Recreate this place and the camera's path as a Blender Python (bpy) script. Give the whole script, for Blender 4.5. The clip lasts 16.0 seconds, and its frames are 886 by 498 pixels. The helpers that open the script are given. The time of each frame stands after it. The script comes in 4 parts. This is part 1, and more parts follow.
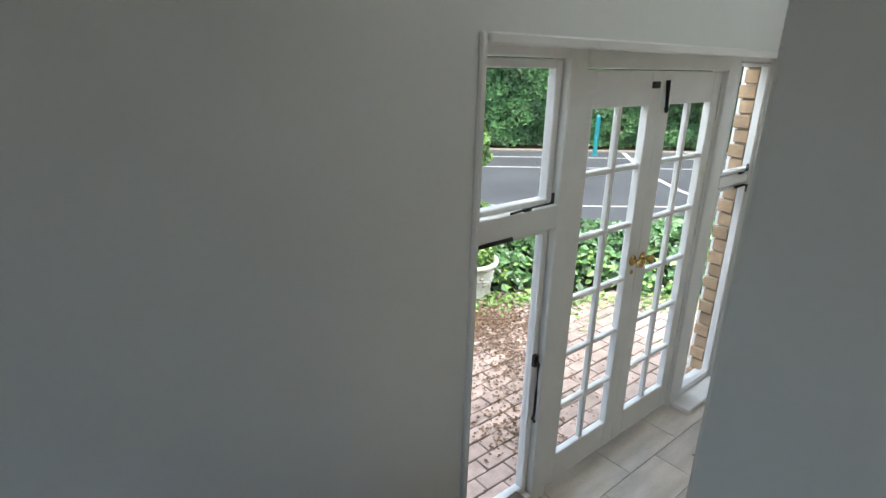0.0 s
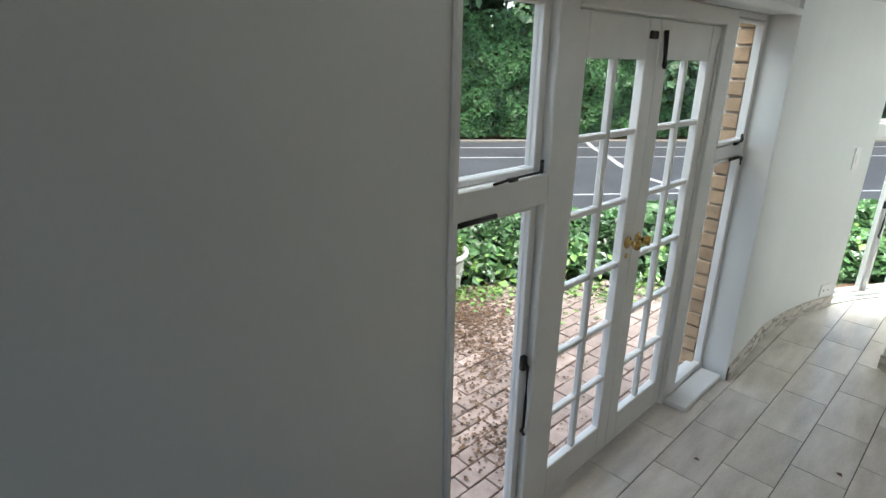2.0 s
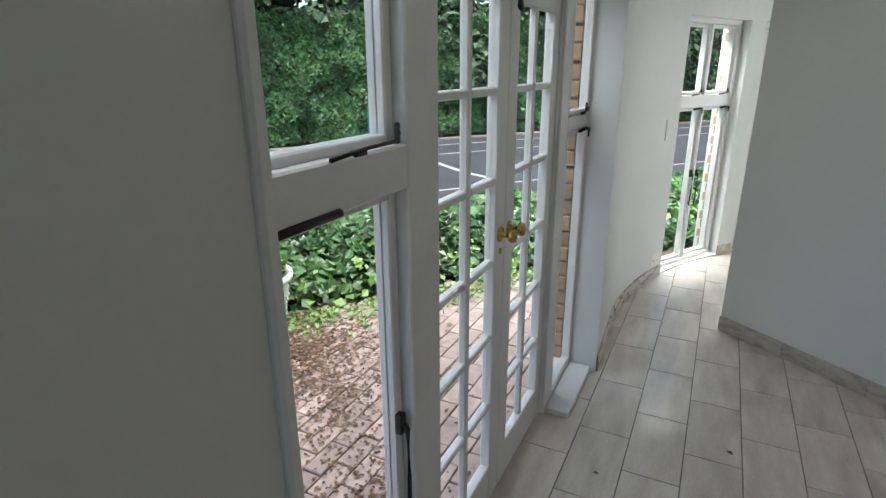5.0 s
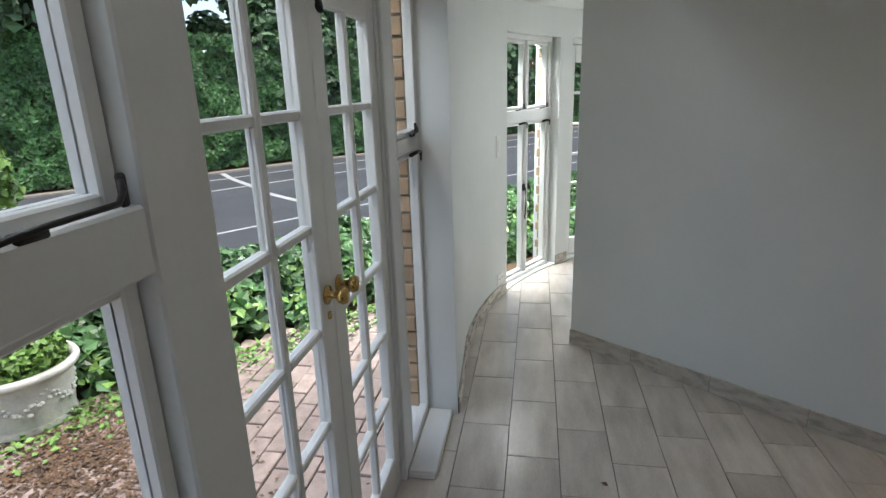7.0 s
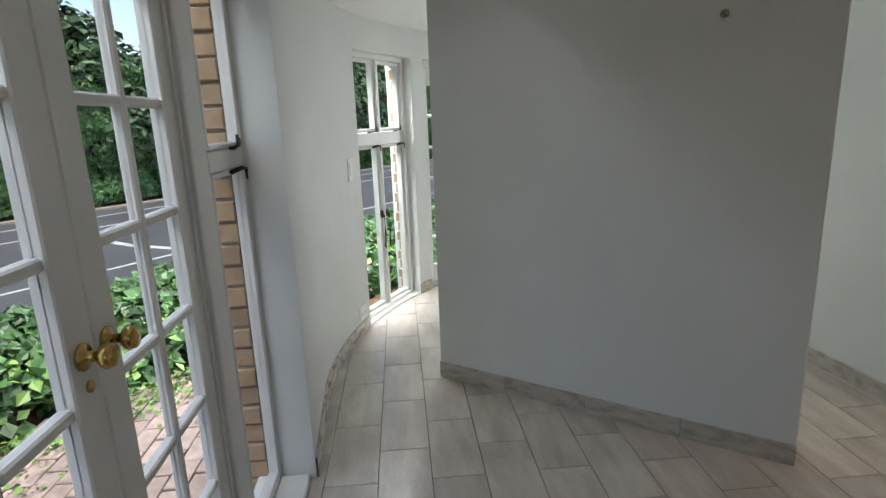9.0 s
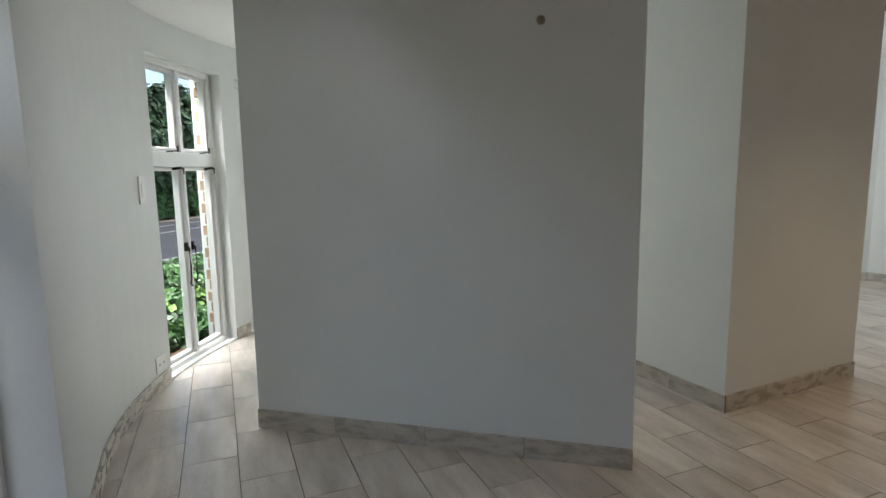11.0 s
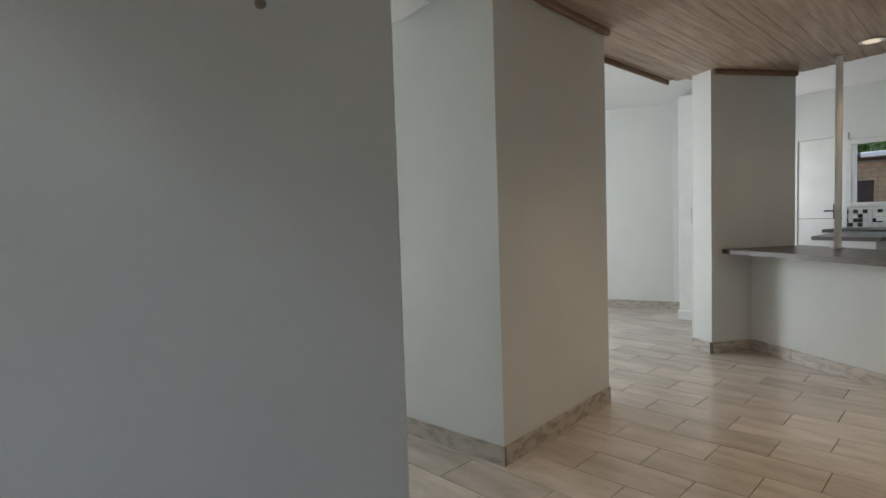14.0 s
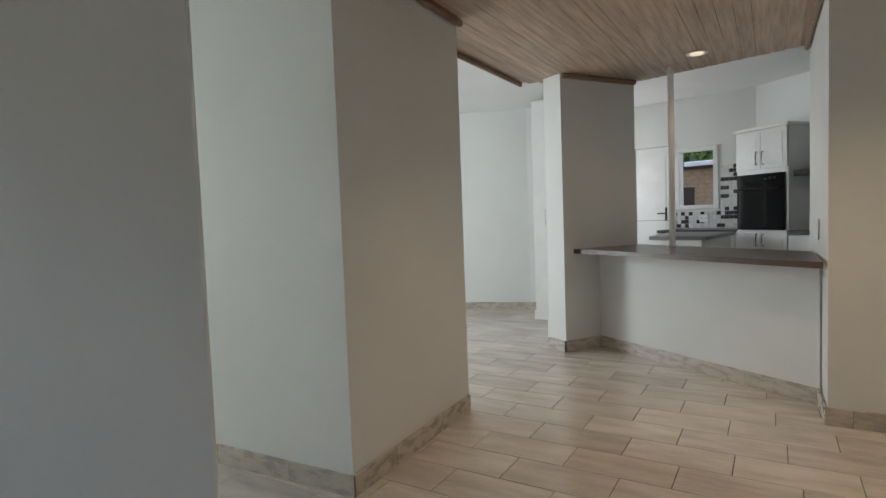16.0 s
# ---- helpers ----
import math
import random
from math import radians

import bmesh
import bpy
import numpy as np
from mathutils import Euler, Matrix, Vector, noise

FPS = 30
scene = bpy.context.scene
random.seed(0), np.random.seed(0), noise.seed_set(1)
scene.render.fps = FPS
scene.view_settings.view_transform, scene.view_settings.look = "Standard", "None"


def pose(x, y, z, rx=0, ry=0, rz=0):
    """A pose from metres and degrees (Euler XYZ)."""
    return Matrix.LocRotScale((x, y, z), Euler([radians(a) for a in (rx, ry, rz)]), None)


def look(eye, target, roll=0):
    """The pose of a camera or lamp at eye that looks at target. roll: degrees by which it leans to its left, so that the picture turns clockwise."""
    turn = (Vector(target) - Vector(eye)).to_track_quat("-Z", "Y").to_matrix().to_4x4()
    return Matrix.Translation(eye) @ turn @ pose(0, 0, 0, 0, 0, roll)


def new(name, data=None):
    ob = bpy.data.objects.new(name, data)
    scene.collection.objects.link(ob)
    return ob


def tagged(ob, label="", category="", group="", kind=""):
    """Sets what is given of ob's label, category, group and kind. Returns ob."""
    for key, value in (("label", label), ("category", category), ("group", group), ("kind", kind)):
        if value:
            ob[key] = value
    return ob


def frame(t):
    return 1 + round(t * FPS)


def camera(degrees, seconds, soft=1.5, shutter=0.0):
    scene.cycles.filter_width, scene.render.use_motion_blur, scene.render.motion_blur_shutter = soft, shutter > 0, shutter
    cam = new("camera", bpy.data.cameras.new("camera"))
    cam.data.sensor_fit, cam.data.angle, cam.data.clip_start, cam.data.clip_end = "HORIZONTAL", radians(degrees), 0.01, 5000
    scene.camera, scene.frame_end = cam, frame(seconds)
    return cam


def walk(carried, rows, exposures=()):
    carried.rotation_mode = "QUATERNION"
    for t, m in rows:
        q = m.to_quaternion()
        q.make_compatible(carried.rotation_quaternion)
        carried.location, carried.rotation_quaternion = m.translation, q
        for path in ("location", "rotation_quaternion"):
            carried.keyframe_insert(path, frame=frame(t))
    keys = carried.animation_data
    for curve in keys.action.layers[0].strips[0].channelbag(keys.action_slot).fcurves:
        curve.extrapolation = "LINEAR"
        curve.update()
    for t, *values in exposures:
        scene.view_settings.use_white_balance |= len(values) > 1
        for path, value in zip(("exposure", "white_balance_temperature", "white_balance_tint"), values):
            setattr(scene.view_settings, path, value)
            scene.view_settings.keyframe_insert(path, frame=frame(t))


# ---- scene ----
cam = camera(77.6, 16.0)
PATH = [
    (0, (0.773, 0.498, 2.053), (1.993, 1.943, 1.405), 1.4),
    (0.5, (0.893, 0.584, 2.001), (2.133, 2.012, 1.351), 1.4),
    (1, (0.951, 0.624, 1.973), (2.202, 2.04, 1.316), 1.2),
    (1.5, (1.003, 0.694, 1.931), (2.277, 2.089, 1.276), 1.2),
    (2, (1.005, 0.793, 1.874), (2.322, 2.148, 1.218), 1.0),
    (2.5, (1.028, 0.865, 1.811), (2.414, 2.152, 1.161), 1.0),
    (3, (1.095, 0.935, 1.74), (2.532, 2.166, 1.093), 0.7),
    (3.5, (1.17, 1.009, 1.722), (2.658, 2.173, 1.065), 0.6),
    (6, (1.638, 1.302, 1.645), (3.458, 1.889, 1.057), -1.1),
    (6.5, (1.73, 1.304, 1.642), (3.588, 1.763, 1.063), -1.4),
    (7, (1.839, 1.314, 1.661), (3.73, 1.643, 1.096), -1.8),
    (7.5, (1.93, 1.33, 1.668), (3.847, 1.535, 1.136), -2.0),
    (8, (2.001, 1.33, 1.658), (3.934, 1.422, 1.152), -2.1),
    (8.5, (2.069, 1.303, 1.609), (4.008, 1.279, 1.123), -2.2),
    (9, (2.156, 1.256, 1.538), (4.098, 1.116, 1.079), -2.2),
    (11.5, (2.467, 1.151, 1.253), (4.246, 0.272, 1.01), -0.8),
    (12, (2.559, 1.05, 1.215), (4.282, 0.058, 1.002), -0.8),
    (12.5, (2.633, 0.978, 1.205), (4.296, -0.12, 1.041), -0.9),
    (13, (2.67, 0.928, 1.228), (4.265, -0.27, 1.081), -1.4),
    (13.5, (2.731, 0.856, 1.222), (4.239, -0.451, 1.094), -1.6),
    (14, (2.778, 0.803, 1.221), (4.183, -0.615, 1.1), -1.9),
    (14.5, (2.824, 0.746, 1.204), (4.125, -0.768, 1.082), -1.9),
    (15, (2.86, 0.669, 1.182), (4.059, -0.927, 1.065), -2.0),
    (15.5, (2.879, 0.596, 1.18), (3.987, -1.065, 1.064), -2.1),
    (16, (2.886, 0.513, 1.178), (3.914, -1.198, 1.063), -2.1),
]
EXPOSE = ((0.0, 1.75, 6800, 8), (2.0, 1.4, 6800, 8), (3.5, 1.2, 6750, 9), (6.0, 1.05, 6750, 10), (9.0, 0.88, 6900, 12), (12.5, 0.84, 6850, 12), (16.0, 1.02, 6800, 12))
walk(cam, [(t, look(eye, target, roll)) for t, eye, target, roll in PATH], EXPOSE)

# ---- world, sun and exposure ----
SKY = 0.15
world = bpy.data.worlds.new("sky")
scene.world = world
world.use_nodes = True
wn = world.node_tree
sky = wn.nodes.new("ShaderNodeTexSky")
sky.sky_type, sky.sun_disc = "NISHITA", False
sky.sun_elevation, sky.sun_rotation = radians(76), radians(236)
sky.dust_density, sky.air_density = 1.5, 1.0
wn.nodes["Background"].inputs["Strength"].default_value = SKY
wn.links.new(sky.outputs[0], wn.nodes["Background"].inputs["Color"])
sun = new("sun", bpy.data.lights.new("sun", "SUN"))
sun.data.energy, sun.data.angle, sun.data.color = 1.8, radians(25), (1.0, 0.98, 0.95)
sun.matrix_world = look((0, 0, 30), (6, 4, 0))


def fill_lamp(name, eye, target, w, h, power, tint=(0.9, 0.96, 1.0)):
    """An added area lamp that stands in for daylight."""
    d = bpy.data.lights.new(name, "AREA")
    d.shape, d.size, d.size_y, d.energy, d.color = "RECTANGLE", w, h, power, tint
    ob = new(name, d)
    ob.matrix_world = look(eye, target)
    return ob


# area lamps added to brighten the rooms, all kept out of view
# lamp behind the walker, at an invented opening, to lift the stair walls
fill_lamp("stair_fill", (-1.25, 0.4, 1.85), (1.0, 0.6, 1.5), 1.5, 1.2, 0.3)
# invented high source, throws the slanting shadow across the middle wall
fill_lamp("high_fill", (3.2, 1.90, 3.42), (3.6, 0.6, 2.35), 2.0, 0.6, 5)
# extra lamp outside over the lintel, lifts the hall floor like sky
fill_lamp("garden_door_fill", (3.2, 2.3, 2.58), (3.25, 1.2, 0.6), 2.3, 0.45, 9)
# bay brightened from an invented opening hidden by the middle wall
fill_lamp("bay_fill", (8.2, -0.9, 1.1), (6.0, -0.3, 1.0), 1.1, 1.8, 26, (0.84, 0.93, 1.0))
# strong added lamp above the bay heads, brightens the bay floor
fill_lamp("bay_door_fill", (7.15, 1.55, 2.78), (6.2, 0.1, 0.6), 2.2, 0.7, 190, (0.92, 0.97, 1.0))
# far room lit from an unseen opening, assumed from its bright wall
fill_lamp("far_room_fill", (7.85, -2.85, 1.25), (6.0, -4.3, 1.2), 0.8, 1.8, 30, (0.84, 0.93, 1.0))
# kitchen side light, added apart from the small back window
fill_lamp("kitchen_side_fill", (5.45, -6.85, 1.5), (3.5, -6.2, 1.3), 1.0, 1.1, 8)


# ---- materials ----
def mat(name, base, rough=0.6, metal=0.0, vary=0.1, scale=6.0, bump=0.1, fine=120.0, rand=0.0, stretch=(1, 1, 1), tint=None, spec=0.5, wear=None, island=False):
    """Paint, stone, wood or metal: a base colour varied at two scales, with a fine relief."""
    m = bpy.data.materials.new(name)
    m.use_nodes = True
    t = m.node_tree
    n, l = t.nodes, t.links
    p = n["Principled BSDF"]
    p.inputs["Metallic"].default_value = metal
    p.inputs["Specular IOR Level"].default_value = spec
    co = n.new("ShaderNodeTexCoord")
    mp = n.new("ShaderNodeMapping")
    mp.inputs["Scale"].default_value = stretch
    l.new(co.outputs["Object"], mp.inputs[0])
    big = n.new("ShaderNodeTexNoise")
    big.inputs["Scale"].default_value, big.inputs["Detail"].default_value = scale, 6
    small = n.new("ShaderNodeTexNoise")
    small.inputs["Scale"].default_value, small.inputs["Detail"].default_value = fine, 3
    l.new(mp.outputs[0], big.inputs[0])
    l.new(mp.outputs[0], small.inputs[0])
    ramp = n.new("ShaderNodeValToRGB")
    dark = tint or tuple(c * (1 - 2.2 * vary) for c in base)
    ramp.color_ramp.elements[0].color = (*[max(0, c) for c in dark], 1)
    ramp.color_ramp.elements[1].color = (*[min(1, c * (1 + vary)) for c in base], 1)
    ramp.color_ramp.elements[0].position, ramp.color_ramp.elements[1].position = 0.3, 0.68
    add = n.new("ShaderNodeMath")
    add.operation = "MULTIPLY_ADD"
    add.inputs[1].default_value, add.inputs[2].default_value = 0.25, 0.0
    l.new(small.outputs[0], add.inputs[0])
    add2 = n.new("ShaderNodeMath")
    add2.operation = "MULTIPLY_ADD"
    add2.inputs[1].default_value = 0.8
    l.new(big.outputs[0], add2.inputs[0])
    l.new(add.outputs[0], add2.inputs[2])
    l.new(add2.outputs[0], ramp.inputs[0])
    colour = ramp.outputs[0]
    if rand:
        if island:
            info = n.new("ShaderNodeNewGeometry")
            value = info.outputs["Random Per Island"]
        else:
            info = n.new("ShaderNodeObjectInfo")
            value = info.outputs["Random"]
            off = n.new("ShaderNodeVectorMath")
            off.operation = "MULTIPLY_ADD"
            off.inputs[1].default_value = (37, 53, 11)
            cmb = n.new("ShaderNodeCombineXYZ")
            for k in range(3):
                l.new(value, cmb.inputs[k])
            l.new(cmb.outputs[0], off.inputs[0])
            l.new(co.outputs["Object"], off.inputs[2])
            l.new(off.outputs[0], mp.inputs[0])
        hsv = n.new("ShaderNodeHueSaturation")
        mr = n.new("ShaderNodeMapRange")
        mr.inputs[3].default_value, mr.inputs[4].default_value = 1 - rand, 1 + rand
        l.new(value, mr.inputs[0])
        l.new(mr.outputs[0], hsv.inputs["Value"])
        l.new(colour, hsv.inputs["Color"])
        colour = hsv.outputs[0]
    l.new(colour, p.inputs["Base Color"])
    rr = n.new("ShaderNodeMapRange")
    rr.inputs[3].default_value, rr.inputs[4].default_value = max(0.02, rough - 0.08), min(1, rough + 0.08)
    l.new(big.outputs[0], rr.inputs[0])
    l.new(rr.outputs[0], p.inputs["Roughness"])
    if bump:
        b = n.new("ShaderNodeBump")
        b.inputs["Strength"].default_value, b.inputs["Distance"].default_value = bump, 0.004
        l.new(small.outputs[0], b.inputs["Height"])
        l.new(b.outputs[0], p.inputs["Normal"])
    return m


WALL = mat("wall_paint", (0.745, 0.76, 0.74), 0.55, vary=0.02, scale=2.0, bump=0.12, fine=60)
WHITE = mat("white_gloss_paint", (0.80, 0.80, 0.78), 0.32, vary=0.03, scale=5, bump=0.08, fine=90)
CEIL = mat("ceiling_paint", (0.80, 0.80, 0.79), 0.8, vary=0.02, scale=2, bump=0.05)
TILE = mat("floor_tile", (0.61, 0.56, 0.50), 0.18, vary=0.14, scale=2.8, bump=0.03, fine=40, rand=0.1, stretch=(1.1, 4, 1), tint=(0.46, 0.405, 0.345))
SKIRT = mat("skirting_tile", (0.52, 0.47, 0.405), 0.28, vary=0.13, scale=5, bump=0.03, fine=40, rand=0.08, stretch=(2, 2, 6))
GROUT = mat("grout", (0.16, 0.14, 0.12), 0.85, vary=0.1, scale=20)
BRICK = mat("paving_brick", (0.34, 0.255, 0.22), 0.75, vary=0.15, scale=14, bump=0.5, fine=90, rand=0.2)
FACE = mat("face_brick", (0.42, 0.29, 0.18), 0.8, vary=0.13, scale=12, bump=0.5, fine=80, rand=0.13)
MORTAR = mat("mortar", (0.30, 0.26, 0.21), 0.9, vary=0.12, scale=18, bump=0.4)
WOOD = mat("limed_wood", (0.56, 0.44, 0.345), 0.55, vary=0.12, scale=3, bump=0.1, fine=26, rand=0.09, stretch=(12, 0.8, 12), island=True, tint=(0.34, 0.235, 0.165))
TRIMW = mat("wood_moulding", (0.28, 0.17, 0.11), 0.5, vary=0.18, scale=5, stretch=(3, 3, 12))
COUNTER = mat("dark_wood_counter", (0.085, 0.055, 0.040), 0.32, vary=0.2, scale=4, bump=0.06, fine=50, stretch=(2, 9, 2))
STONE = mat("grey_worktop", (0.10, 0.09, 0.085), 0.3, vary=0.15, scale=30)
BLACK = mat("black_iron", (0.018, 0.016, 0.015), 0.42, metal=0.3, vary=0.15, scale=30, bump=0.2)
BRASS = mat("brass", (0.60, 0.40, 0.14), 0.25, metal=1.0, vary=0.15, scale=30, bump=0.05)
STEEL = mat("brushed_steel", (0.16, 0.16, 0.16), 0.3, metal=1.0, vary=0.05)
OVENG = mat("oven_glass", (0.006, 0.006, 0.007), 0.06, vary=0.05, bump=0.0, spec=0.25)
ASPHALT = mat("asphalt", (0.075, 0.078, 0.082), 0.8, vary=0.15, scale=0.8, bump=0.5, fine=150)
PAINTL = mat("road_paint", (0.55, 0.55, 0.53), 0.7, vary=0.12, scale=8)
SOIL = mat("soil", (0.13, 0.075, 0.042), 0.95, vary=0.25, scale=6, bump=1.0, fine=50)
HEDGE = mat("creeper_leaf", (0.07, 0.165, 0.048), 0.45, vary=0.25, scale=1.5, bump=0.0, rand=0.6, island=True)
LEAFD = mat("ivy_leaf", (0.06, 0.135, 0.045), 0.38, vary=0.25, scale=3, bump=0.0, rand=0.6, island=True)
LEAFL = mat("light_leaf", (0.15, 0.27, 0.06), 0.45, vary=0.2, scale=3, bump=0.0, rand=0.45, island=True)
LEAFT = mat("tree_leaf", (0.07, 0.135, 0.055), 0.5, vary=0.25, scale=1.2, bump=0.0, rand=0.6, island=True)
LITTER = mat("dry_leaf", (0.13, 0.075, 0.042), 0.85, vary=0.2, scale=9, rand=0.5, island=True)
BARK = mat("bark", (0.10, 0.075, 0.055), 0.9, vary=0.2, scale=10, bump=0.8)
POTM = mat("white_pot", (0.54, 0.53, 0.48), 0.6, vary=0.14, scale=8, bump=0.4, fine=50)
TEAL = mat("teal_paint", (0.02, 0.30, 0.30), 0.5, vary=0.1)
PLASTIC = mat("white_plastic", (0.80, 0.80, 0.78), 0.35, vary=0.02)
DARKTILE = mat("dark_wall_tile", (0.03, 0.03, 0.035), 0.25, vary=0.1)
PALETILE = mat("pale_wall_tile", (0.70, 0.70, 0.69), 0.25, vary=0.05, rand=0.06)
ROOFT = mat("roof_sheet", (0.10, 0.09, 0.09), 0.7, vary=0.2, scale=8)
BROWN = mat("stair_timber", (0.05, 0.03, 0.02), 0.5, vary=0.2, scale=6)
# steps are unseen; dark colour chosen to cut light bounced onto the wall
STEPM = mat("unseen_step_dark", (0.10, 0.06, 0.04), 0.4, vary=0.2, scale=4, stretch=(2, 9, 2))

GLASS = bpy.data.materials.new("window_glass")
GLASS.use_nodes = True
gp = GLASS.node_tree.nodes["Principled BSDF"]
gp.inputs["Transmission Weight"].default_value, gp.inputs["Roughness"].default_value, gp.inputs["IOR"].default_value = 1.0, 0.0, 1.02
gp.inputs["Base Color"].default_value = (0.98, 1.0, 0.99, 1)
LAMP = bpy.data.materials.new("lamp_glow")
LAMP.use_nodes = True
lp = LAMP.node_tree.nodes["Principled BSDF"]
lp.inputs["Emission Color"].default_value, lp.inputs["Emission Strength"].default_value = (1.0, 0.85, 0.62, 1), 0.35


# ---- building helpers ----
def mesh_of(name, bm, material):
    me = bpy.data.meshes.new(name)
    bm.to_mesh(me)
    bm.free()
    me.materials.append(material)
    return me


def part(name, bm, material, parent=None, label="", at=None, smooth=False):
    """Links a bmesh as one mesh object, under a thing or a part."""
    ob = new(name, mesh_of(name, bm, material))
    if smooth:
        for f in ob.data.polygons:
            f.use_smooth = True
    if at is not None:
        ob.matrix_world = at
    ob.parent = parent
    return tagged(ob, label)


def empty(name, m, label, category, group=""):
    ob = new(name)
    ob.empty_display_size = 0.1
    ob.matrix_world = m
    return tagged(ob, label, category, group)


def add_box(bm, x0, x1, y0, y1, z0, z1, bevel=0.0, m=None):
    x0, x1, y0, y1 = min(x0, x1), max(x0, x1), min(y0, y1), max(y0, y1)
    vs = bmesh.ops.create_cube(bm, size=1)["verts"]
    for v in vs:
        v.co = Vector(((x0 + x1) / 2 + v.co.x * (x1 - x0), (y0 + y1) / 2 + v.co.y * (y1 - y0), (z0 + z1) / 2 + v.co.z * (z1 - z0)))
    if bevel:
        es = list({e for v in vs for e in v.link_edges})
        vs = list({v for f in bmesh.ops.bevel(bm, geom=es, offset=bevel, segments=1, affect="EDGES")["faces"] for v in f.verts})
    if m is not None:
        bmesh.ops.transform(bm, matrix=m, verts=vs)
    return bm


def box(x0, x1, y0, y1, z0, z1, bevel=0.0, m=None):
    return add_box(bmesh.new(), x0, x1, y0, y1, z0, z1, bevel, m)


def prism(poly, z0, z1, bm=None):
    """An upright block on a footprint that runs anticlockwise."""
    bm = bm or bmesh.new()
    lo = [bm.verts.new((x, y, z0)) for x, y in poly]
    hi = [bm.verts.new((x, y, z1)) for x, y in poly]
    n = len(poly)
    bm.faces.new(lo[::-1])
    bm.faces.new(hi)
    for k in range(n):
        bm.faces.new((lo[k], lo[(k + 1) % n], hi[(k + 1) % n], hi[k]))
    bmesh.ops.recalc_face_normals(bm, faces=bm.faces)
    return bm


def lathe(profile, seg=24, bm=None, m=None):
    """A round body from (radius, height) pairs."""
    bm = bm or bmesh.new()
    rings = [[bm.verts.new((r * math.cos(a), r * math.sin(a), z)) for a in (2 * math.pi * k / seg for k in range(seg))] for r, z in profile]
    for a, b in zip(rings, rings[1:]):
        for k in range(seg):
            bm.faces.new((a[k], a[(k + 1) % seg], b[(k + 1) % seg], b[k]))
    bm.faces.new(rings[0][::-1])
    bm.faces.new(rings[-1])
    if m is not None:
        bmesh.ops.transform(bm, matrix=m, verts=[v for r in rings for v in r])
    return bm


def tube(points, r, seg=8, bm=None):
    """A round bar along points."""
    bm = bm or bmesh.new()
    pts = [Vector(p) for p in points]
    rings = []
    for k, p in enumerate(pts):
        d = (pts[min(k + 1, len(pts) - 1)] - pts[max(k - 1, 0)]).normalized()
        q = d.to_track_quat("Z", "Y")
        rr = r[k] if isinstance(r, (list, tuple)) else r
        rings.append([bm.verts.new(p + q @ Vector((rr * math.cos(a), rr * math.sin(a), 0))) for a in (2 * math.pi * j / seg for j in range(seg))])
    for a, b in zip(rings, rings[1:]):
        for k in range(seg):
            bm.faces.new((a[k], a[(k + 1) % seg], b[(k + 1) % seg], b[k]))
    bm.faces.new(rings[0][::-1])
    bm.faces.new(rings[-1])
    return bm


def structure(name, bm, material, label, category):
    return tagged(part(name, bm, material), label, category, kind="structure")


def along(p, q):
    """A frame at p whose x runs towards q, level, with y to its left."""
    return pose(p[0], p[1], 0, 0, 0, math.degrees(math.atan2(q[1] - p[1], q[0] - p[0])))


def dist(p, q):
    return math.hypot(q[0] - p[0], q[1] - p[1])

# ---- the building's shell ----
TOP = 2.75
LOW, VOID = 2.35, 4.3
BAY = (5.1, -1.335, 3.08)


def bay(deg, r=BAY[2]):
    """A point of the round bay, by its angle from the garden front."""
    a = radians(deg)
    return (BAY[0] + r * math.sin(a), BAY[1] + r * math.cos(a))


def arc_wall(a0, a1, z0, z1, bm, r0=BAY[2], r1=BAY[2] + 0.26, steps=None):
    n = steps or max(2, int((a1 - a0) / 2.5))
    inner = [bay(a0 + (a1 - a0) * k / n, r0) for k in range(n + 1)]
    outer = [bay(a0 + (a1 - a0) * k / n, r1) for k in range(n + 1)]
    return prism(inner + outer[::-1], z0, z1, bm)


structure("floor_base", prism([(-2, -9), (9, -9), (9, -1.4)] + [bay(a, BAY[2] + 0.1) for a in range(90, -1, -5)] + [(4.9, 1.9), (-2, 1.9)], -0.25, -0.012), GROUT, "dark grout bed under the floor tiles", "floor")

nb = box(-1.2, 1.92, 1.72, 1.99, -0.1, TOP)
add_box(nb, 1.92, 4.35, 1.72, 1.99, 2.11, TOP)
prism([(4.35, 1.700), (5.1, 1.745), (5.1, 2.005), (4.35, 2.005)], -0.1, TOP, nb)
# unseen upper wall, added with a gap for the high lamp
add_box(nb, -1.2, 5.1, 1.72, 1.99, TOP, 3.1)
add_box(nb, -1.2, 2.15, 1.72, 1.99, 3.1, 3.75)
add_box(nb, 4.25, 5.1, 1.72, 1.99, 3.1, 3.75)
add_box(nb, -1.2, 5.1, 1.72, 1.99, 3.75, VOID)
structure("wall_north", nb, WALL, "pale grey painted wall round the glazed garden doors", "wall")

W1A, W1B, D2A, D2B = 20.9, 37.0, 40.2, 58.7
cb = arc_wall(0, W1A, -0.1, TOP, bmesh.new())
arc_wall(W1A, W1B, 2.04, TOP, cb)
arc_wall(W1A, W1B, -0.1, 0.014, cb, r1=BAY[2] + 0.17)
arc_wall(W1B, D2A, -0.1, TOP, cb)
arc_wall(D2A, D2B, 2.04, TOP, cb)
arc_wall(D2A, D2B, -0.1, 0.014, cb, r1=BAY[2] + 0.17)
arc_wall(D2B, 72, -0.1, TOP, cb)
# hidden stretch of the arc, opened only for the added bay lamp
arc_wall(72, 95, 2.04, TOP, cb)
arc_wall(72, 95, -0.1, 0.1, cb)
arc_wall(95, 100, -0.1, TOP, cb)
structure("wall_bay", cb, WALL, "white painted curved wall of the round bay", "wall")

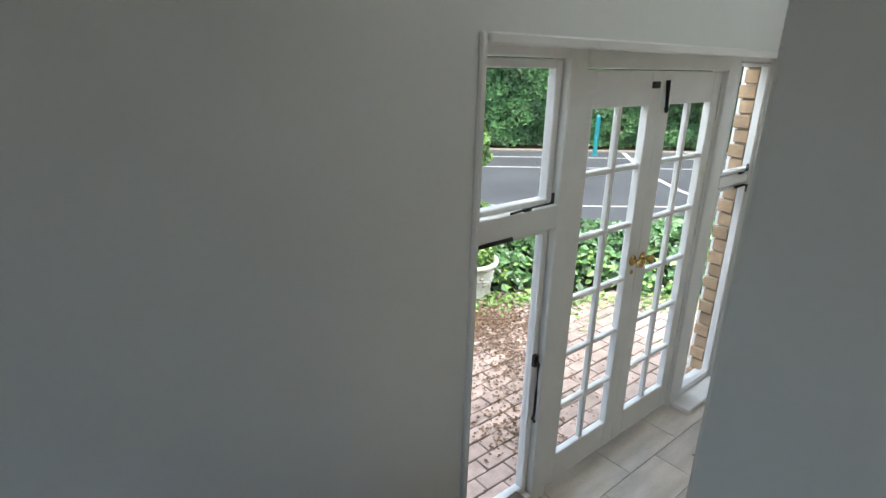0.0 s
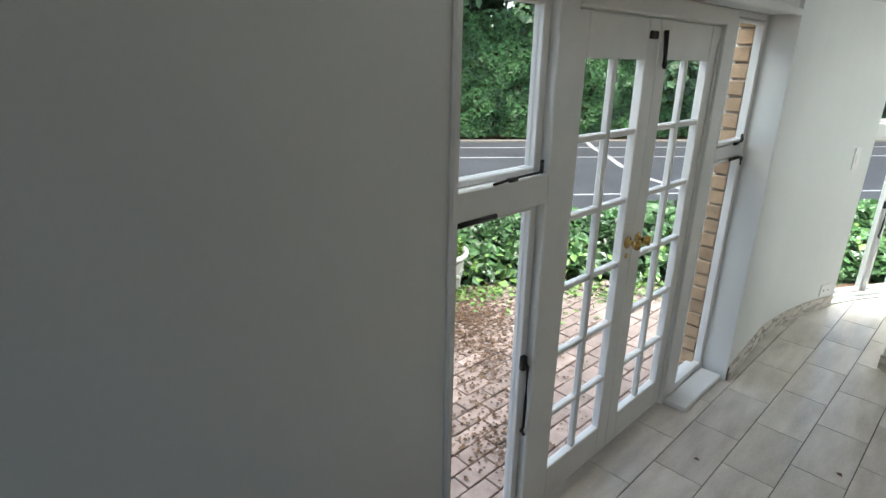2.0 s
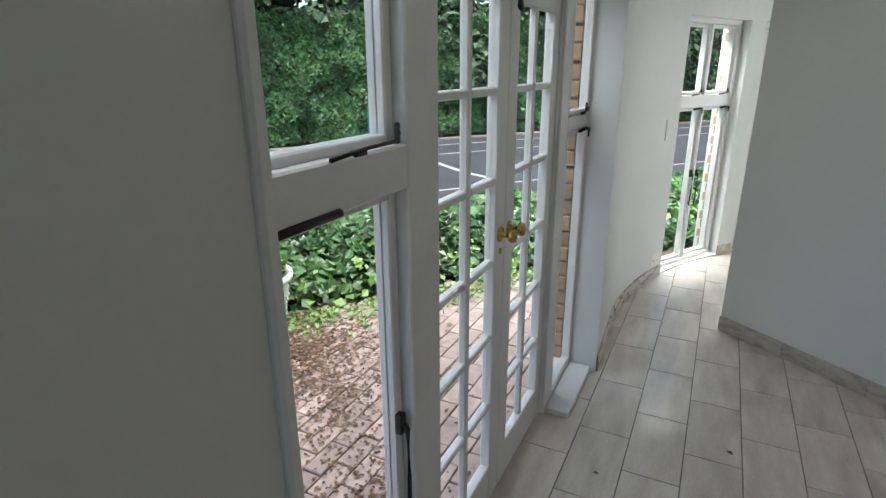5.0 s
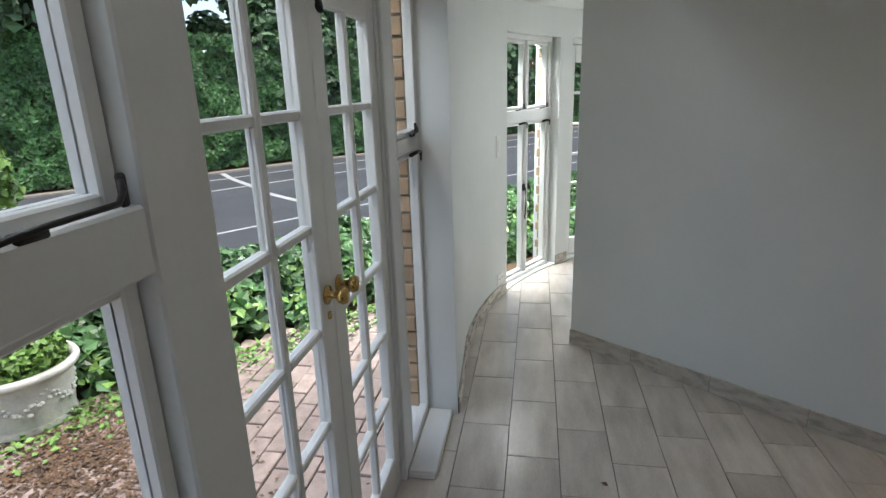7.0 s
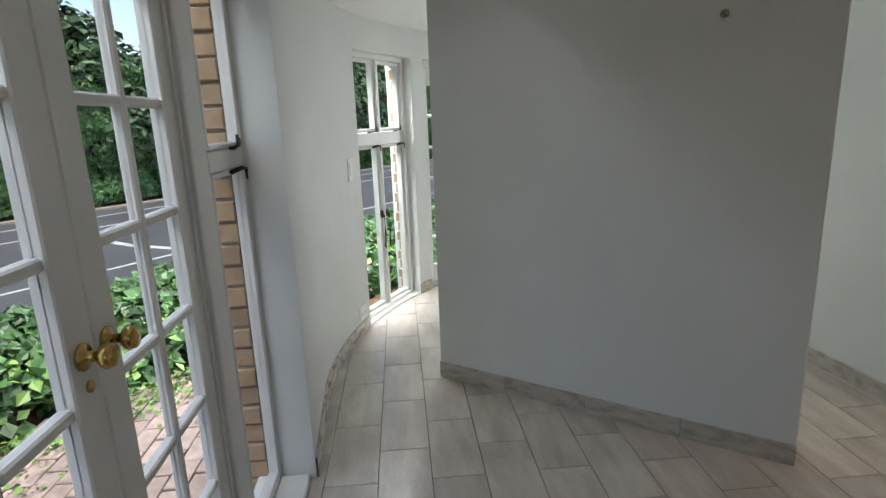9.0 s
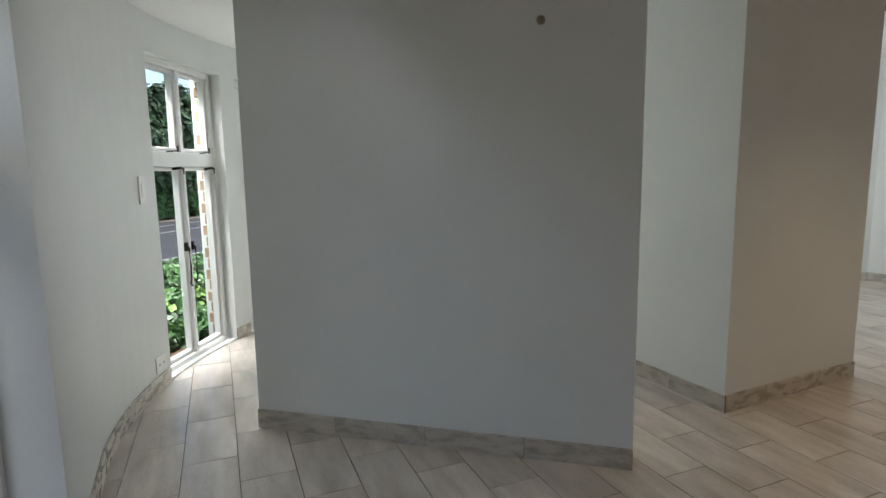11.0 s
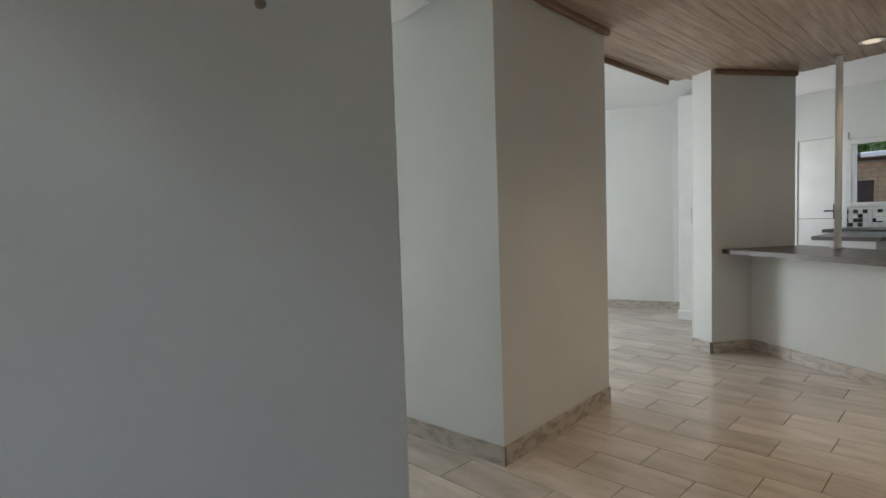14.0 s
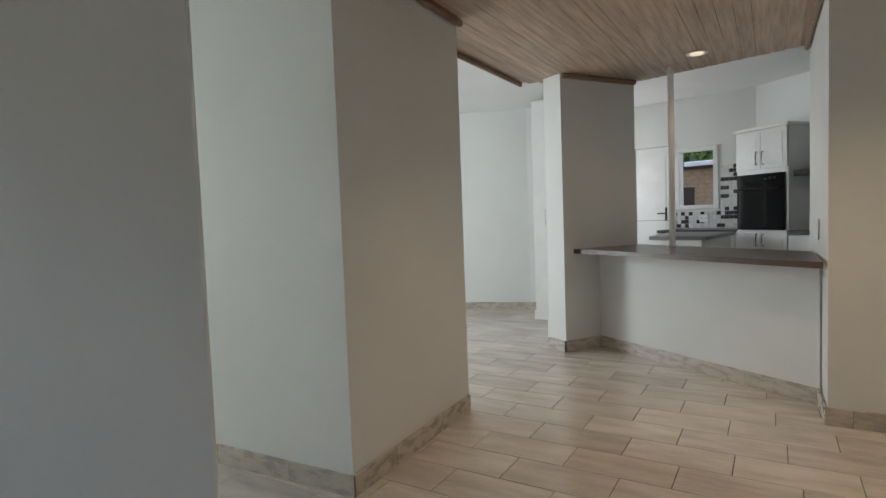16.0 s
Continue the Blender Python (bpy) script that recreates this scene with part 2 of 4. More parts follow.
WFL, WFR = (5.286, 1.072), (4.17, -0.40)
wm = along(WFR, WFL)
structure("wall_middle", box(0, dist(WFL, WFR), -0.16, 0, -0.1, 2.36, 0.006, wm), WALL, "plain grey free-standing wall between hall and bay", "wall")
structure("wall_column", prism([(4.424, -1.235), (4.484, -2.39), (8.4, -2.39), (8.4, -1.05)], -0.1, TOP), WALL, "broad pale painted pier with a sharp corner", "wall")

stub = box(1.52, 1.66, -3.0, 0.78, -0.1, VOID, 0.008)
structure("wall_stair", stub, WALL, "grey painted wall beside the stair", "wall")
ww = box(-1.4, -1.2, -1.0, 2.0, -0.1, 1.2)
# unseen wall; gap left in it for the added stair lamp
add_box(ww, -1.4, -1.2, -1.0, -0.4, 1.2, TOP)
add_box(ww, -1.4, -1.2, 1.2, 2.0, 1.2, TOP)
add_box(ww, -1.4, -1.2, -0.4, 1.2, 2.5, TOP)
add_box(ww, -1.4, -1.2, -1.0, 2.0, TOP, VOID)
structure("wall_west", ww, WALL, "plain grey wall behind the stair", "wall")
structure("wall_south_west", box(-1.4, 1.52, -1.2, -1.0, -0.1, VOID), WALL, "plain grey wall beside the stair", "wall")

PIER = [(4.393, -3.967), (4.58, -4.075), (4.15, -4.80), (3.95, -4.66)]
structure("wall_pier", prism(PIER[::-1], -0.1, 2.6), WALL, "white painted pier at the end of the breakfast bar", "wall")
structure("wall_kitchen_jamb", prism([(1.3, -4.36), (2.655, -4.36), (2.64, -2.985), (1.3, -2.985)], -0.1, TOP), WALL, "pale painted wall block beside the breakfast bar", "wall")
structure("wall_hall_west", box(1.3, 1.52, -3.0, -1.0, -0.1, TOP), WALL, "plain pale wall of the hall", "wall")

BW0, BW1 = (4.23, -4.32), (2.655, -3.325)
bm_ = along(BW0, BW1)
structure("wall_bar", box(0, dist(BW0, BW1), -0.0, 0.12, -0.1, 0.83, 0.0, bm_), WALL, "low white painted wall under the breakfast bar", "wall")

# far room
far = [(7.7, -3.6), (7.3, -4.65), (6.85, -5.2), (6.27, -5.56), (5.46, -5.83), (5.0, -5.9)]
fb = bmesh.new()
for a, b in zip(far, far[1:]):
    dx, dy = (b[1] - a[1]) / dist(a, b) * 0.2, -(b[0] - a[0]) / dist(a, b) * 0.2
    prism([a, b, (b[0] - dx, b[1] - dy), (a[0] - dx, a[1] - dy)], -0.1, 2.6, fb)
structure("wall_far_room", fb, WALL, "cool grey painted wall of the far room", "wall")
# east wall is out of sight; its opening is assumed, for the lamp
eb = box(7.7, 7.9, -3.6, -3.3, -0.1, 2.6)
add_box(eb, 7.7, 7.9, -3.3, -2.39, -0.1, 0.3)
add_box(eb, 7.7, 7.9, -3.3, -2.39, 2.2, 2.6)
structure("wall_far_east", eb, WALL, "unseen grey wall with an assumed opening for the far room's light", "wall")
pb = box(4.95, 5.17, -5.45, -5.27, 0, 2.41, 0.006)
add_box(pb, 4.935, 5.185, -5.465, -5.255, 0, 0.1, 0.004)
structure("door_frame", pb, WHITE, "white painted door post with a tiled foot", "door frame")
structure("wall_passage", prism([(5.0, -5.9), (5.02, -5.42), (4.9, -5.42), (4.88, -5.9)], -0.1, 2.6), WALL, "white wall beside the far door", "wall")
jm = along((4.585, -4.08), (4.93, -5.3))
jb = box(0.04, 0.10, -0.05, 0.01, 0, 2.03, 0.004, jm)
structure("door_1", jb, WHITE, "edge of a white painted door", "door")
part("lock_plate", box(0.066, 0.074, 0.008, 0.014, 1.08, 1.22, 0.001, jm), BLACK)
bpy.data.objects["lock_plate"].parent = bpy.data.objects["door_1"]

# kitchen
KC = (3.06, -7.257)
KW = (5.30, -7.81)
KR = (1.10, -5.58)
kl = dist(KC, KW)
kw = along(KC, KW)
wbm = bmesh.new()
G0, G1 = 0.465, 0.955
D0, D1 = 1.02, 1.55
for a, b, c, d in ((D1, kl + 0.3, -0.1, 2.75), (D0, D1, 2.03, 2.75), (G1, D0, -0.1, 2.75), (G0, G1, -0.1, 1.18), (G0, G1, 1.95, 2.75), (-0.1, G0, -0.1, 2.75)):
    add_box(wbm, a, b, -0.2, 0, c, d, 0, kw)
structure("wall_kitchen_back", wbm, WALL, "pale grey kitchen wall with a small window", "wall")
kr = along(KC, KR)
structure("wall_kitchen_right", box(0, dist(KC, KR), 0, 0.2, -0.1, 2.75, 0, kr), WALL, "white kitchen wall behind the oven unit", "wall")
structure("wall_kitchen_west", box(0.9, 1.1, -5.8, -4.36, -0.1, 2.75), WALL, "plain white kitchen wall", "wall")
# side wall out of sight, with an invented gap for the kitchen lamp
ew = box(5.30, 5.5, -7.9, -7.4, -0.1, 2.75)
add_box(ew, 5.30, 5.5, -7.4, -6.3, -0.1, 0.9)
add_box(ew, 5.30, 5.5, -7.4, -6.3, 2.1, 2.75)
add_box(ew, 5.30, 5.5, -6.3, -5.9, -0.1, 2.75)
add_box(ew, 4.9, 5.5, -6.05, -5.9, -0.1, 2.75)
structure("wall_kitchen_east", ew, WALL, "unseen white kitchen wall with an opening added for light", "wall")

# ceilings
# unseen low edge and tall void, placed to shade the middle wall
hc = box(1.66, 4.78, -1.3, 0.9, LOW, LOW + 0.12)
add_box(hc, 1.3, 4.9, -4.4, -1.3, TOP, TOP + 0.1)
structure("ceiling_hall", hc, CEIL, "unseen white hall ceiling, its edge set to shade the middle wall", "ceiling")
structure("wall_unseen_bulkhead", box(1.66, 4.85, 0.77, 0.9, LOW + 0.12, VOID), WALL, "unseen pale wall added over the hall ceiling's edge to shape light", "wall")
structure("ceiling_stairwell", box(-1.4, 5.1, -1.2, 2.0, VOID, VOID + 0.1), CEIL, "unseen white ceiling added over an invented void above the doors", "ceiling")
bc = prism([(4.75, -1.15)] + [bay(a, 3.1) for a in range(100, -1, -5)] + [(4.75, 1.75)], 2.27, 2.37)
add_box(bc, 4.78, 4.88, -1.2, 1.72, 2.37, VOID)
structure("ceiling_bay", bc, CEIL, "white plaster ceiling of the round bay", "ceiling")
structure("ceiling_far_room", prism([(4.79, -2.35), (4.79, -4.12), (4.45, -4.5), (4.88, -5.95), (7.9, -5.95), (7.9, -2.35)], 2.46, 2.56), CEIL, "white ceiling of the far room", "ceiling")
structure("ceiling_kitchen", prism([(0.9, -4.36), (2.6, -4.37), (3.95, -4.70), (4.4, -4.66), (5.5, -5.85), (5.5, -8.1), (0.9, -8.1)], 2.62, 2.72), CEIL, "white kitchen ceiling", "ceiling")

# boarded soffit: each board runs from the hall towards the kitchen
sw = bmesh.new()
for k in range(36):
    x0 = 1.52 + k * 0.092
    if x0 > 4.76:
        break
    xm = x0 + 0.046
    if xm < 2.65:
        y0 = -2.99
    elif xm < 3.93:
        y0 = -4.36 - 0.36 * (xm - 2.65) / 1.28
    else:
        y0 = -4.72 + 0.64 * (xm - 3.93) / 0.85
    y1 = -1.3 if xm < 4.43 else -2.38
    add_box(sw, x0 + 0.0007, x0 + 0.0913, y0, y1, 2.327 + random.uniform(0, 0.001), 2.36, 0.0007)
structure("ceiling_boards", sw, WOOD, "limed brown tongue-and-groove boarded ceiling", "ceiling")
structure("ceiling_soffit", prism([(1.52, -4.34), (2.65, -4.34), (3.93, -4.70), (4.78, -4.06), (4.78, -2.39), (4.43, -2.39), (4.43, -1.3), (1.52, -1.3)], 2.36, 2.46), CEIL, "white top side of the lowered ceiling", "ceiling")


def moulding(name, p, q, z=2.327, w=0.035, h=0.04):
    structure(name, box(0, dist(p, q), 0, w, z - h, z, 0.008, along(p, q)), TRIMW, "brown wooden moulding under the boarded ceiling", "trim")


moulding("trim_column", (4.424, -1.3), (4.478, -2.40))
bpy.data.objects["trim_column"].matrix_world = pose(-0.036, 0, 0)
moulding("trim_far", (4.79, -4.06), (4.79, -2.39), w=0.025)
moulding("trim_pier", (4.385, -3.98), (3.95, -4.655))
bpy.data.objects["trim_pier"].matrix_world = pose(-0.03, 0.02, 0)
moulding("trim_jamb", (2.645, -3.0), (2.66, -4.35), w=0.03)

# stair under the walker
st = bmesh.new()
for x0, x1, h in ((-1.2, 0.98, 0.85), (0.98, 1.12, 0.68), (1.12, 1.4, 0.51), (1.4, 2.24, 0.34), (2.24, 2.40, 0.17)):
    add_box(st, x0, x1, (-1.0 if x1 < 1.5 else 0.79), 1.715, -0.1, h, 0.004)
structure("stairs", st, STEPM, "short unseen flight of steps, coloured dark to cut bounced light", "stairs")
structure("stair_skirting", box(0.98, 1.90, 1.700, 1.719, 0.30, 0.50, 0.003), BROWN, "dark timber skirting beside the steps", "baseboard")


# ---- glazed garden doors ----
def casement(name, x0, x1, z0, z1, parent, y=1.895, cols=1, m=None, glass=True, w=0.05):
    """A window sash with its pane."""
    bm = bmesh.new()
    a, b = y - 0.022, y + 0.022
    add_box(bm, x0, x0 + w, a, b, z0, z1, 0.004, m)
    add_box(bm, x1 - w, x1, a, b, z0, z1, 0.004, m)
    add_box(bm, x0 + w, x1 - w, a, b, z0, z0 + w, 0.004, m)
    add_box(bm, x0 + w, x1 - w, a, b, z1 - w, z1, 0.004, m)
    sash = part(name, bm, WHITE, parent)
    pane = part("pane", box(x0 + w, x1 - w, y - 0.002, y + 0.002, z0 + w, z1 - w, 0, m), GLASS, sash)
    pane.visible_shadow = False
    return sash


def stay(parent, x, y, z, length, sx=-1, m=None):
    """A black iron casement stay lying along the lower rail, with its peg and hooked end."""
    bm = tube([(x, y, z + 0.03), (x + sx * 0.012, y - 0.012, z + 0.012), (x + sx * 0.03, y - 0.016, z - 0.002), (x + sx * length * 0.55, y - 0.014, z - 0.004), (x + sx * length, y - 0.012, z - 0.012)], [0.004, 0.005, 0.0045, 0.004, 0.005], 8)
    add_box(bm, x + sx * length * 0.62 - 0.022, x + sx * length * 0.62 + 0.022, y - 0.014, y + 0.004, z - 0.018, z - 0.005, 0.003)
    add_box(bm, x - 0.007, x + 0.007, y - 0.006, y + 0.004, z - 0.012, z + 0.034, 0.003)
    if m is not None:
        bmesh.ops.transform(bm, matrix=m, verts=bm.verts)
    return part("window_stay", bm, BLACK, parent, "black iron casement stay", smooth=True)


def catch(parent, x, y, z, length, m=None, sx=1, hook=True):
    bm = tube([(x, y - 0.006, z), (x + sx * length * 0.7, y - 0.02, z + 0.008), (x + sx * length, y - 0.026, z + 0.004), (x + sx * length, y - 0.026, z - 0.035)], [0.009, 0.008, 0.008, 0.005], 8) if hook else tube([(x, y - 0.004, z), (x + sx * length, y - 0.012, z + 0.004)], 0.009, 8)
    if m is not None:
        bmesh.ops.transform(bm, matrix=m, verts=bm.verts)
    return part("window_catch", bm, BLACK, parent, "black iron window catch", smooth=True)


def long_handle(parent, x, y, z0, z1, m=None):
    bm = tube([(x, y, z1 + 0.03), (x, y - 0.03, z1), (x - 0.004, y - 0.035, (z0 + z1) / 2), (x, y - 0.03, z0 + 0.03), (x + 0.004, y - 0.02, z0), (x + 0.014, y - 0.026, z0 - 0.02)], [0.008, 0.007, 0.006, 0.006, 0.008, 0.006], 8)
    add_box(bm, x - 0.012, x + 0.012, y - 0.02, y + 0.002, z1 - 0.02, z1 + 0.04, 0.003)
    if m is not None:
        bmesh.ops.transform(bm, matrix=m, verts=bm.verts)
    return part("window_handle", bm, BLACK, parent, "black iron hooked window stay", smooth=True)


def leaf_door(parent, x0, x1, y, z0, z1, m=None, rows=6, stile=0.09, bottom=0.165, top=0.15, name="door_leaf"):
    """One glazed leaf: stiles, rails, a grid of glazing bars and its panes."""
    bm = bmesh.new()
    a, b = y - 0.02, y + 0.02
    add_box(bm, x0, x0 + stile, a, b, z0, z1, 0.004, m)
    add_box(bm, x1 - stile, x1, a, b, z0, z1, 0.004, m)
    add_box(bm, x0 + stile, x1 - stile, a + 0.001, b - 0.001, z0, z0 + bottom, 0.004, m)
    add_box(bm, x0 + stile, x1 - stile, a + 0.001, b - 0.001, z1 - top, z1, 0.004, m)
    leaf = part(name, bm, WHITE, parent)
    gx0, gx1, gz0, gz1 = x0 + stile, x1 - stile, z0 + bottom, z1 - top
    bars = bmesh.new()
    h = 0.026
    xc = (gx0 + gx1) / 2
    add_box(bars, xc - 0.015, xc + 0.015, y - 0.014, y + 0.014, gz0, gz1, 0.005, m)
    pitch = (gz1 - gz0 + h) / rows
    for k in range(1, rows):
        zc = gz0 + k * pitch - h / 2
        for u0, u1 in ((gx0, xc - 0.015), (xc + 0.015, gx1)):
            add_box(bars, u0, u1, y - 0.015, y + 0.015, zc - h / 2, zc + h / 2, 0.005, m)
    part("glazing_bars", bars, WHITE, leaf)
    for k in range(rows):
        for u0, u1 in ((gx0, xc - 0.015), (xc + 0.015, gx1)):
            p = part("pane", box(u0, u1, y - 0.0015, y + 0.0015, gz0 + k * pitch, gz0 + (k + 1) * pitch - h, 0, m), GLASS, leaf)
            p.visible_shadow = False
    return leaf


fr = bmesh.new()
YF0, YF1 = 1.850, 1.94
for x0, x1, z0, z1 in ((1.95, 2.0, 0, 2.11), (2.515, 2.618, 0, 2.11), (3.818, 3.945, 0, 2.11), 
                       (2.0, 2.515, 2.07, 2.11), (2.618, 3.818, 2.035, 2.11), (3.945, 4.322, 2.08, 2.11),
                       (2.0, 2.515, 1.415, 1.517), (3.945, 4.322, 1.395, 1.465), (2.0, 2.515, 0.0, 0.06), (3.945, 4.322, 0.0, 0.06)):
    add_box(fr, x0, x1, YF0, YF1, z0, z1, 0.005)
add_box(fr, 4.334, 4.35, YF0, 1.889, 0, 2.11, 0.003)
add_box(fr, 2.618, 3.818, 1.843, 1.849, 2.04, 2.105, 0.002)
frame_main = tagged(part("window_1", fr, WHITE), "white painted timber frame round glazed double doors", "window frame", kind="structure")
casement("sash", 2.003, 2.512, 1.505, 2.067, frame_main, y=1.905, w=0.034)
casement("sash", 2.003, 2.512, 0.063, 1.425, frame_main, y=1.905, w=0.034)
casement("sash", 3.948, 4.332, 1.468, 2.077, frame_main, y=1.872, w=0.018)
casement("sash", 3.948, 4.332, 0.063, 1.392, frame_main, y=1.872, w=0.018)
stay(frame_main, 2.49, 1.862, 1.530, 0.25)
catch(frame_main, 2.04, 1.857, 1.416, 0.21, hook=False)
long_handle(frame_main, 2.487, 1.885, 0.50, 0.79)
stay(frame_main, 4.27, 1.845, 1.478, 0.13)
catch(frame_main, 4.14, 1.846, 1.385, 0.11)
structure("trim_reveal", box(1.921, 1.949, 1.708, 1.94, 0.0, 2.135, 0.006), WHITE, "white moulded timber trim along the opening", "trim")
structure("trim_lintel", box(1.95, 4.36, 1.700, 1.719, 2.10, 2.135, 0.006), WHITE, "white moulding along the lintel over the doors", "trim")
structure("trim_crack", tube([(4.36, 1.714, 2.13), (4.372, 1.735, 2.2), (4.362, 1.735, 2.28), (4.376, 1.735, 2.4)], 0.005, 6), MORTAR, "ragged crack in the plaster beside the lintel", "trim")
tagged(part("window_sill", box(3.835, 4.347, 1.725, 1.85, 0.0, 0.036, 0.006), WHITE), "low white painted board sill beside the doors", "sill")
d1 = leaf_door(frame_main, 2.622, 3.219, 1.892, 0.02, 2.03)
d2 = leaf_door(frame_main, 3.222, 3.815, 1.892, 0.02, 2.03)
part("hinge_strip", box(3.795, 3.808, 1.862, 1.872, 0.05, 1.96, 0.002), WHITE, d2)


def door_knob(parent, x, y, z, name="door_knob"):
    bm = lathe([(0.027, 0), (0.027, 0.005), (0.011, 0.008), (0.010, 0.03), (0.021, 0.036), (0.026, 0.046), (0.022, 0.058), (0.008, 0.062)], 16, m=pose(x, y, z, 90))
    return part(name, bm, BRASS, parent, "round polished brass door knob", smooth=True)


door_knob(d1, 3.172, 1.871, 1.127)
door_knob(d2, 3.262, 1.871, 1.127)
part("keyhole_plate", lathe([(0.012, 0), (0.012, 0.004), (0.004, 0.005)], 12, m=pose(3.176, 1.871, 1.065, 90)), BRASS, d1)
bolt = tube([(3.25, 1.862, 1.99), (3.25, 1.855, 1.90), (3.252, 1.853, 1.86), (3.24, 1.847, 1.85)], [0.011, 0.008, 0.011, 0.007], 8)
part("door_bolt", bolt, BLACK, d2, "black iron sliding bolt", smooth=True)
part("bolt_keeper", box(3.13, 3.185, 1.859, 1.872, 1.955, 1.985, 0.003), BLACK, d1)

# ---- bay window and bay doors ----
def bay_frame(a0, a1, r=BAY[2] + 0.11):
    p, q = bay(a0, r), bay(a1, r)
    return along(p, q), dist(p, q)


m1, w1 = bay_frame(W1A + 0.6, W1B - 0.6)
f1 = bmesh.new()
for x0, x1, z0, z1 in ((0, 0.032, 0, 2.04), (w1 - 0.032, w1, 0, 2.04), (0.032, w1 - 0.032, 2.0, 2.04), (0.032, w1 - 0.032, 0, 0.05), (0.032, w1 - 0.032, 1.36, 1.46), (w1 / 2 - 0.014, w1 / 2 + 0.014, 0.05, 1.36), (w1 / 2 - 0.014, w1 / 2 + 0.014, 1.46, 2.0)):
    add_box(f1, x0, x1, -0.045, 0.045, z0, z1, 0.005, m1)
win2 = tagged(part("window_2", f1, WHITE), "tall white four-part casement window in the curved wall", "window", kind="structure")
for x0, x1 in ((0.034, w1 / 2 - 0.016), (w1 / 2 + 0.016, w1 - 0.034)):
    casement("sash", x0, x1, 0.053, 1.358, win2, y=0.0, m=m1, w=0.026)
    casement("sash", x0, x1, 1.462, 1.998, win2, y=0.0, m=m1, w=0.026)
    stay(win2, x1 - 0.02, -0.03, 1.468, 0.15, m=m1)
    catch(win2, x1 - 0.1, -0.03, 1.345, 0.09, m=m1)
long_handle(win2, w1 / 2 - 0.035, -0.026, 0.55, 0.8, m=m1)
long_handle(win2, w1 / 2 + 0.04, -0.026, 0.55, 0.8, m=m1)

m2, w2 = bay_frame(D2A + 0.6, D2B - 0.6)
f2 = bmesh.new()
for x0, x1, z0, z1 in ((0, 0.05, 0, 2.04), (w2 - 0.05, w2, 0, 2.04), (0.05, w2 - 0.05, 1.99, 2.04)):
    add_box(f2, x0, x1, -0.045, 0.045, z0, z1, 0.005, m2)
win3 = tagged(part("window_3", f2, WHITE), "white glazed double doors in the curved wall", "glazed door", kind="structure")
leaf_door(win3, 0.053, w2 / 2 - 0.001, 0.0, 0.02, 1.985, m=m2, stile=0.06)
leaf_door(win3, w2 / 2 + 0.001, w2 - 0.053, 0.0, 0.02, 1.985, m=m2, stile=0.06)

# ---- small fittings on the walls ----
def plate(name, m, w, h, label, category, switch=True):
    """A white cover plate with a rocker or socket holes."""
    ob = tagged(part(name, box(-w / 2, w / 2, -0.008, 0, -h / 2, h / 2, 0.003), PLASTIC, at=m), label, category)
    if switch:
        part("rocker", box(-w / 5, w / 5, -0.012, -0.007, -h / 4, h / 4, 0.002), PLASTIC, ob)
    else:
        for dx in (-0.03, 0.03):
            part("socket_hole", lathe([(0.006, 0), (0.006, 0.002)], 10, m=pose(dx, -0.0075, 0, 90)), BLACK, ob)
    return ob


def on_bay(deg, z):
    x, y = bay(deg)
    return pose(x, y, z, 0, 0, -deg)


plate("light_switch", on_bay(17.5, 1.22), 0.075, 0.16, "white light switch on the curved wall", "switch")
plate("power_socket", on_bay(18.4, 0.16), 0.14, 0.10, "white double power socket above the skirting", "socket", False)
plate("light_switch", pose(2.650, -3.55, 1.02, 0, 0, 90), 0.075, 0.13, "white light switch on the jamb beside the bar", "switch")
tagged(part("wall_hook", lathe([(0.018, 0), (0.018, 0.004), (0.008, 0.007), (0.006, 0.010)], 12, m=wm @ pose(0.41, 0.0, 1.905, -90)), MORTAR), "small dark fixing in the grey wall", "hook")

# ---- breakfast bar ----
tagged(part("bar_counter", prism([(4.35, -4.06), (4.235, -4.315), (3.955, -4.655), (3.93, -4.72), (2.668, -3.80), (2.660, -3.003)], 0.832, 0.868), COUNTER), "dark brown wooden breakfast bar top", "counter")
tagged(part("pole", lathe([(0.045, 0), (0.045, 0.01), (0.024, 0.012), (0.024, 1.47), (0.024, 1.74)], 20, m=pose(3.60, -4.36, 0.868)), WHITE, smooth=False), "white painted steel post on the bar", "post")

# ---- recessed downlights ----
def downlight(x, y, z=2.327, power=8):
    ob = empty("downlight", pose(x, y, z), "recessed round downlight with a white rim", "ceiling light", "ceiling downlights")
    bm = bmesh.new()
    lathe([(0.055, -0.001), (0.075, -0.003), (0.078, -0.008), (0.066, -0.009), (0.054, -0.004)], 28, bm)
    part("rim", bm, PLASTIC, ob)
    part("bulb", lathe([(0.05, -0.0095), (0.048, -0.011)], 20), LAMP, ob)
    d = bpy.data.lights.new("downlight_beam", "SPOT")
    d.energy, d.color, d.spot_size, d.spot_blend, d.shadow_soft_size = power, (1.0, 0.73, 0.46), radians(125), 0.8, 0.04
    lo = new("downlight_beam", d)
    lo.matrix_world = pose(x, y, z - 0.03)
    return ob


downlight(3.37, -4.05, power=3)
# next two are unseen, assumed here to warm the floor and column
downlight(3.15, -1.95, power=13)
downlight(2.2, -1.95, power=10)

# ---- kitchen fittings ----
of = along((3.25, -6.62), (2.79, -6.23))


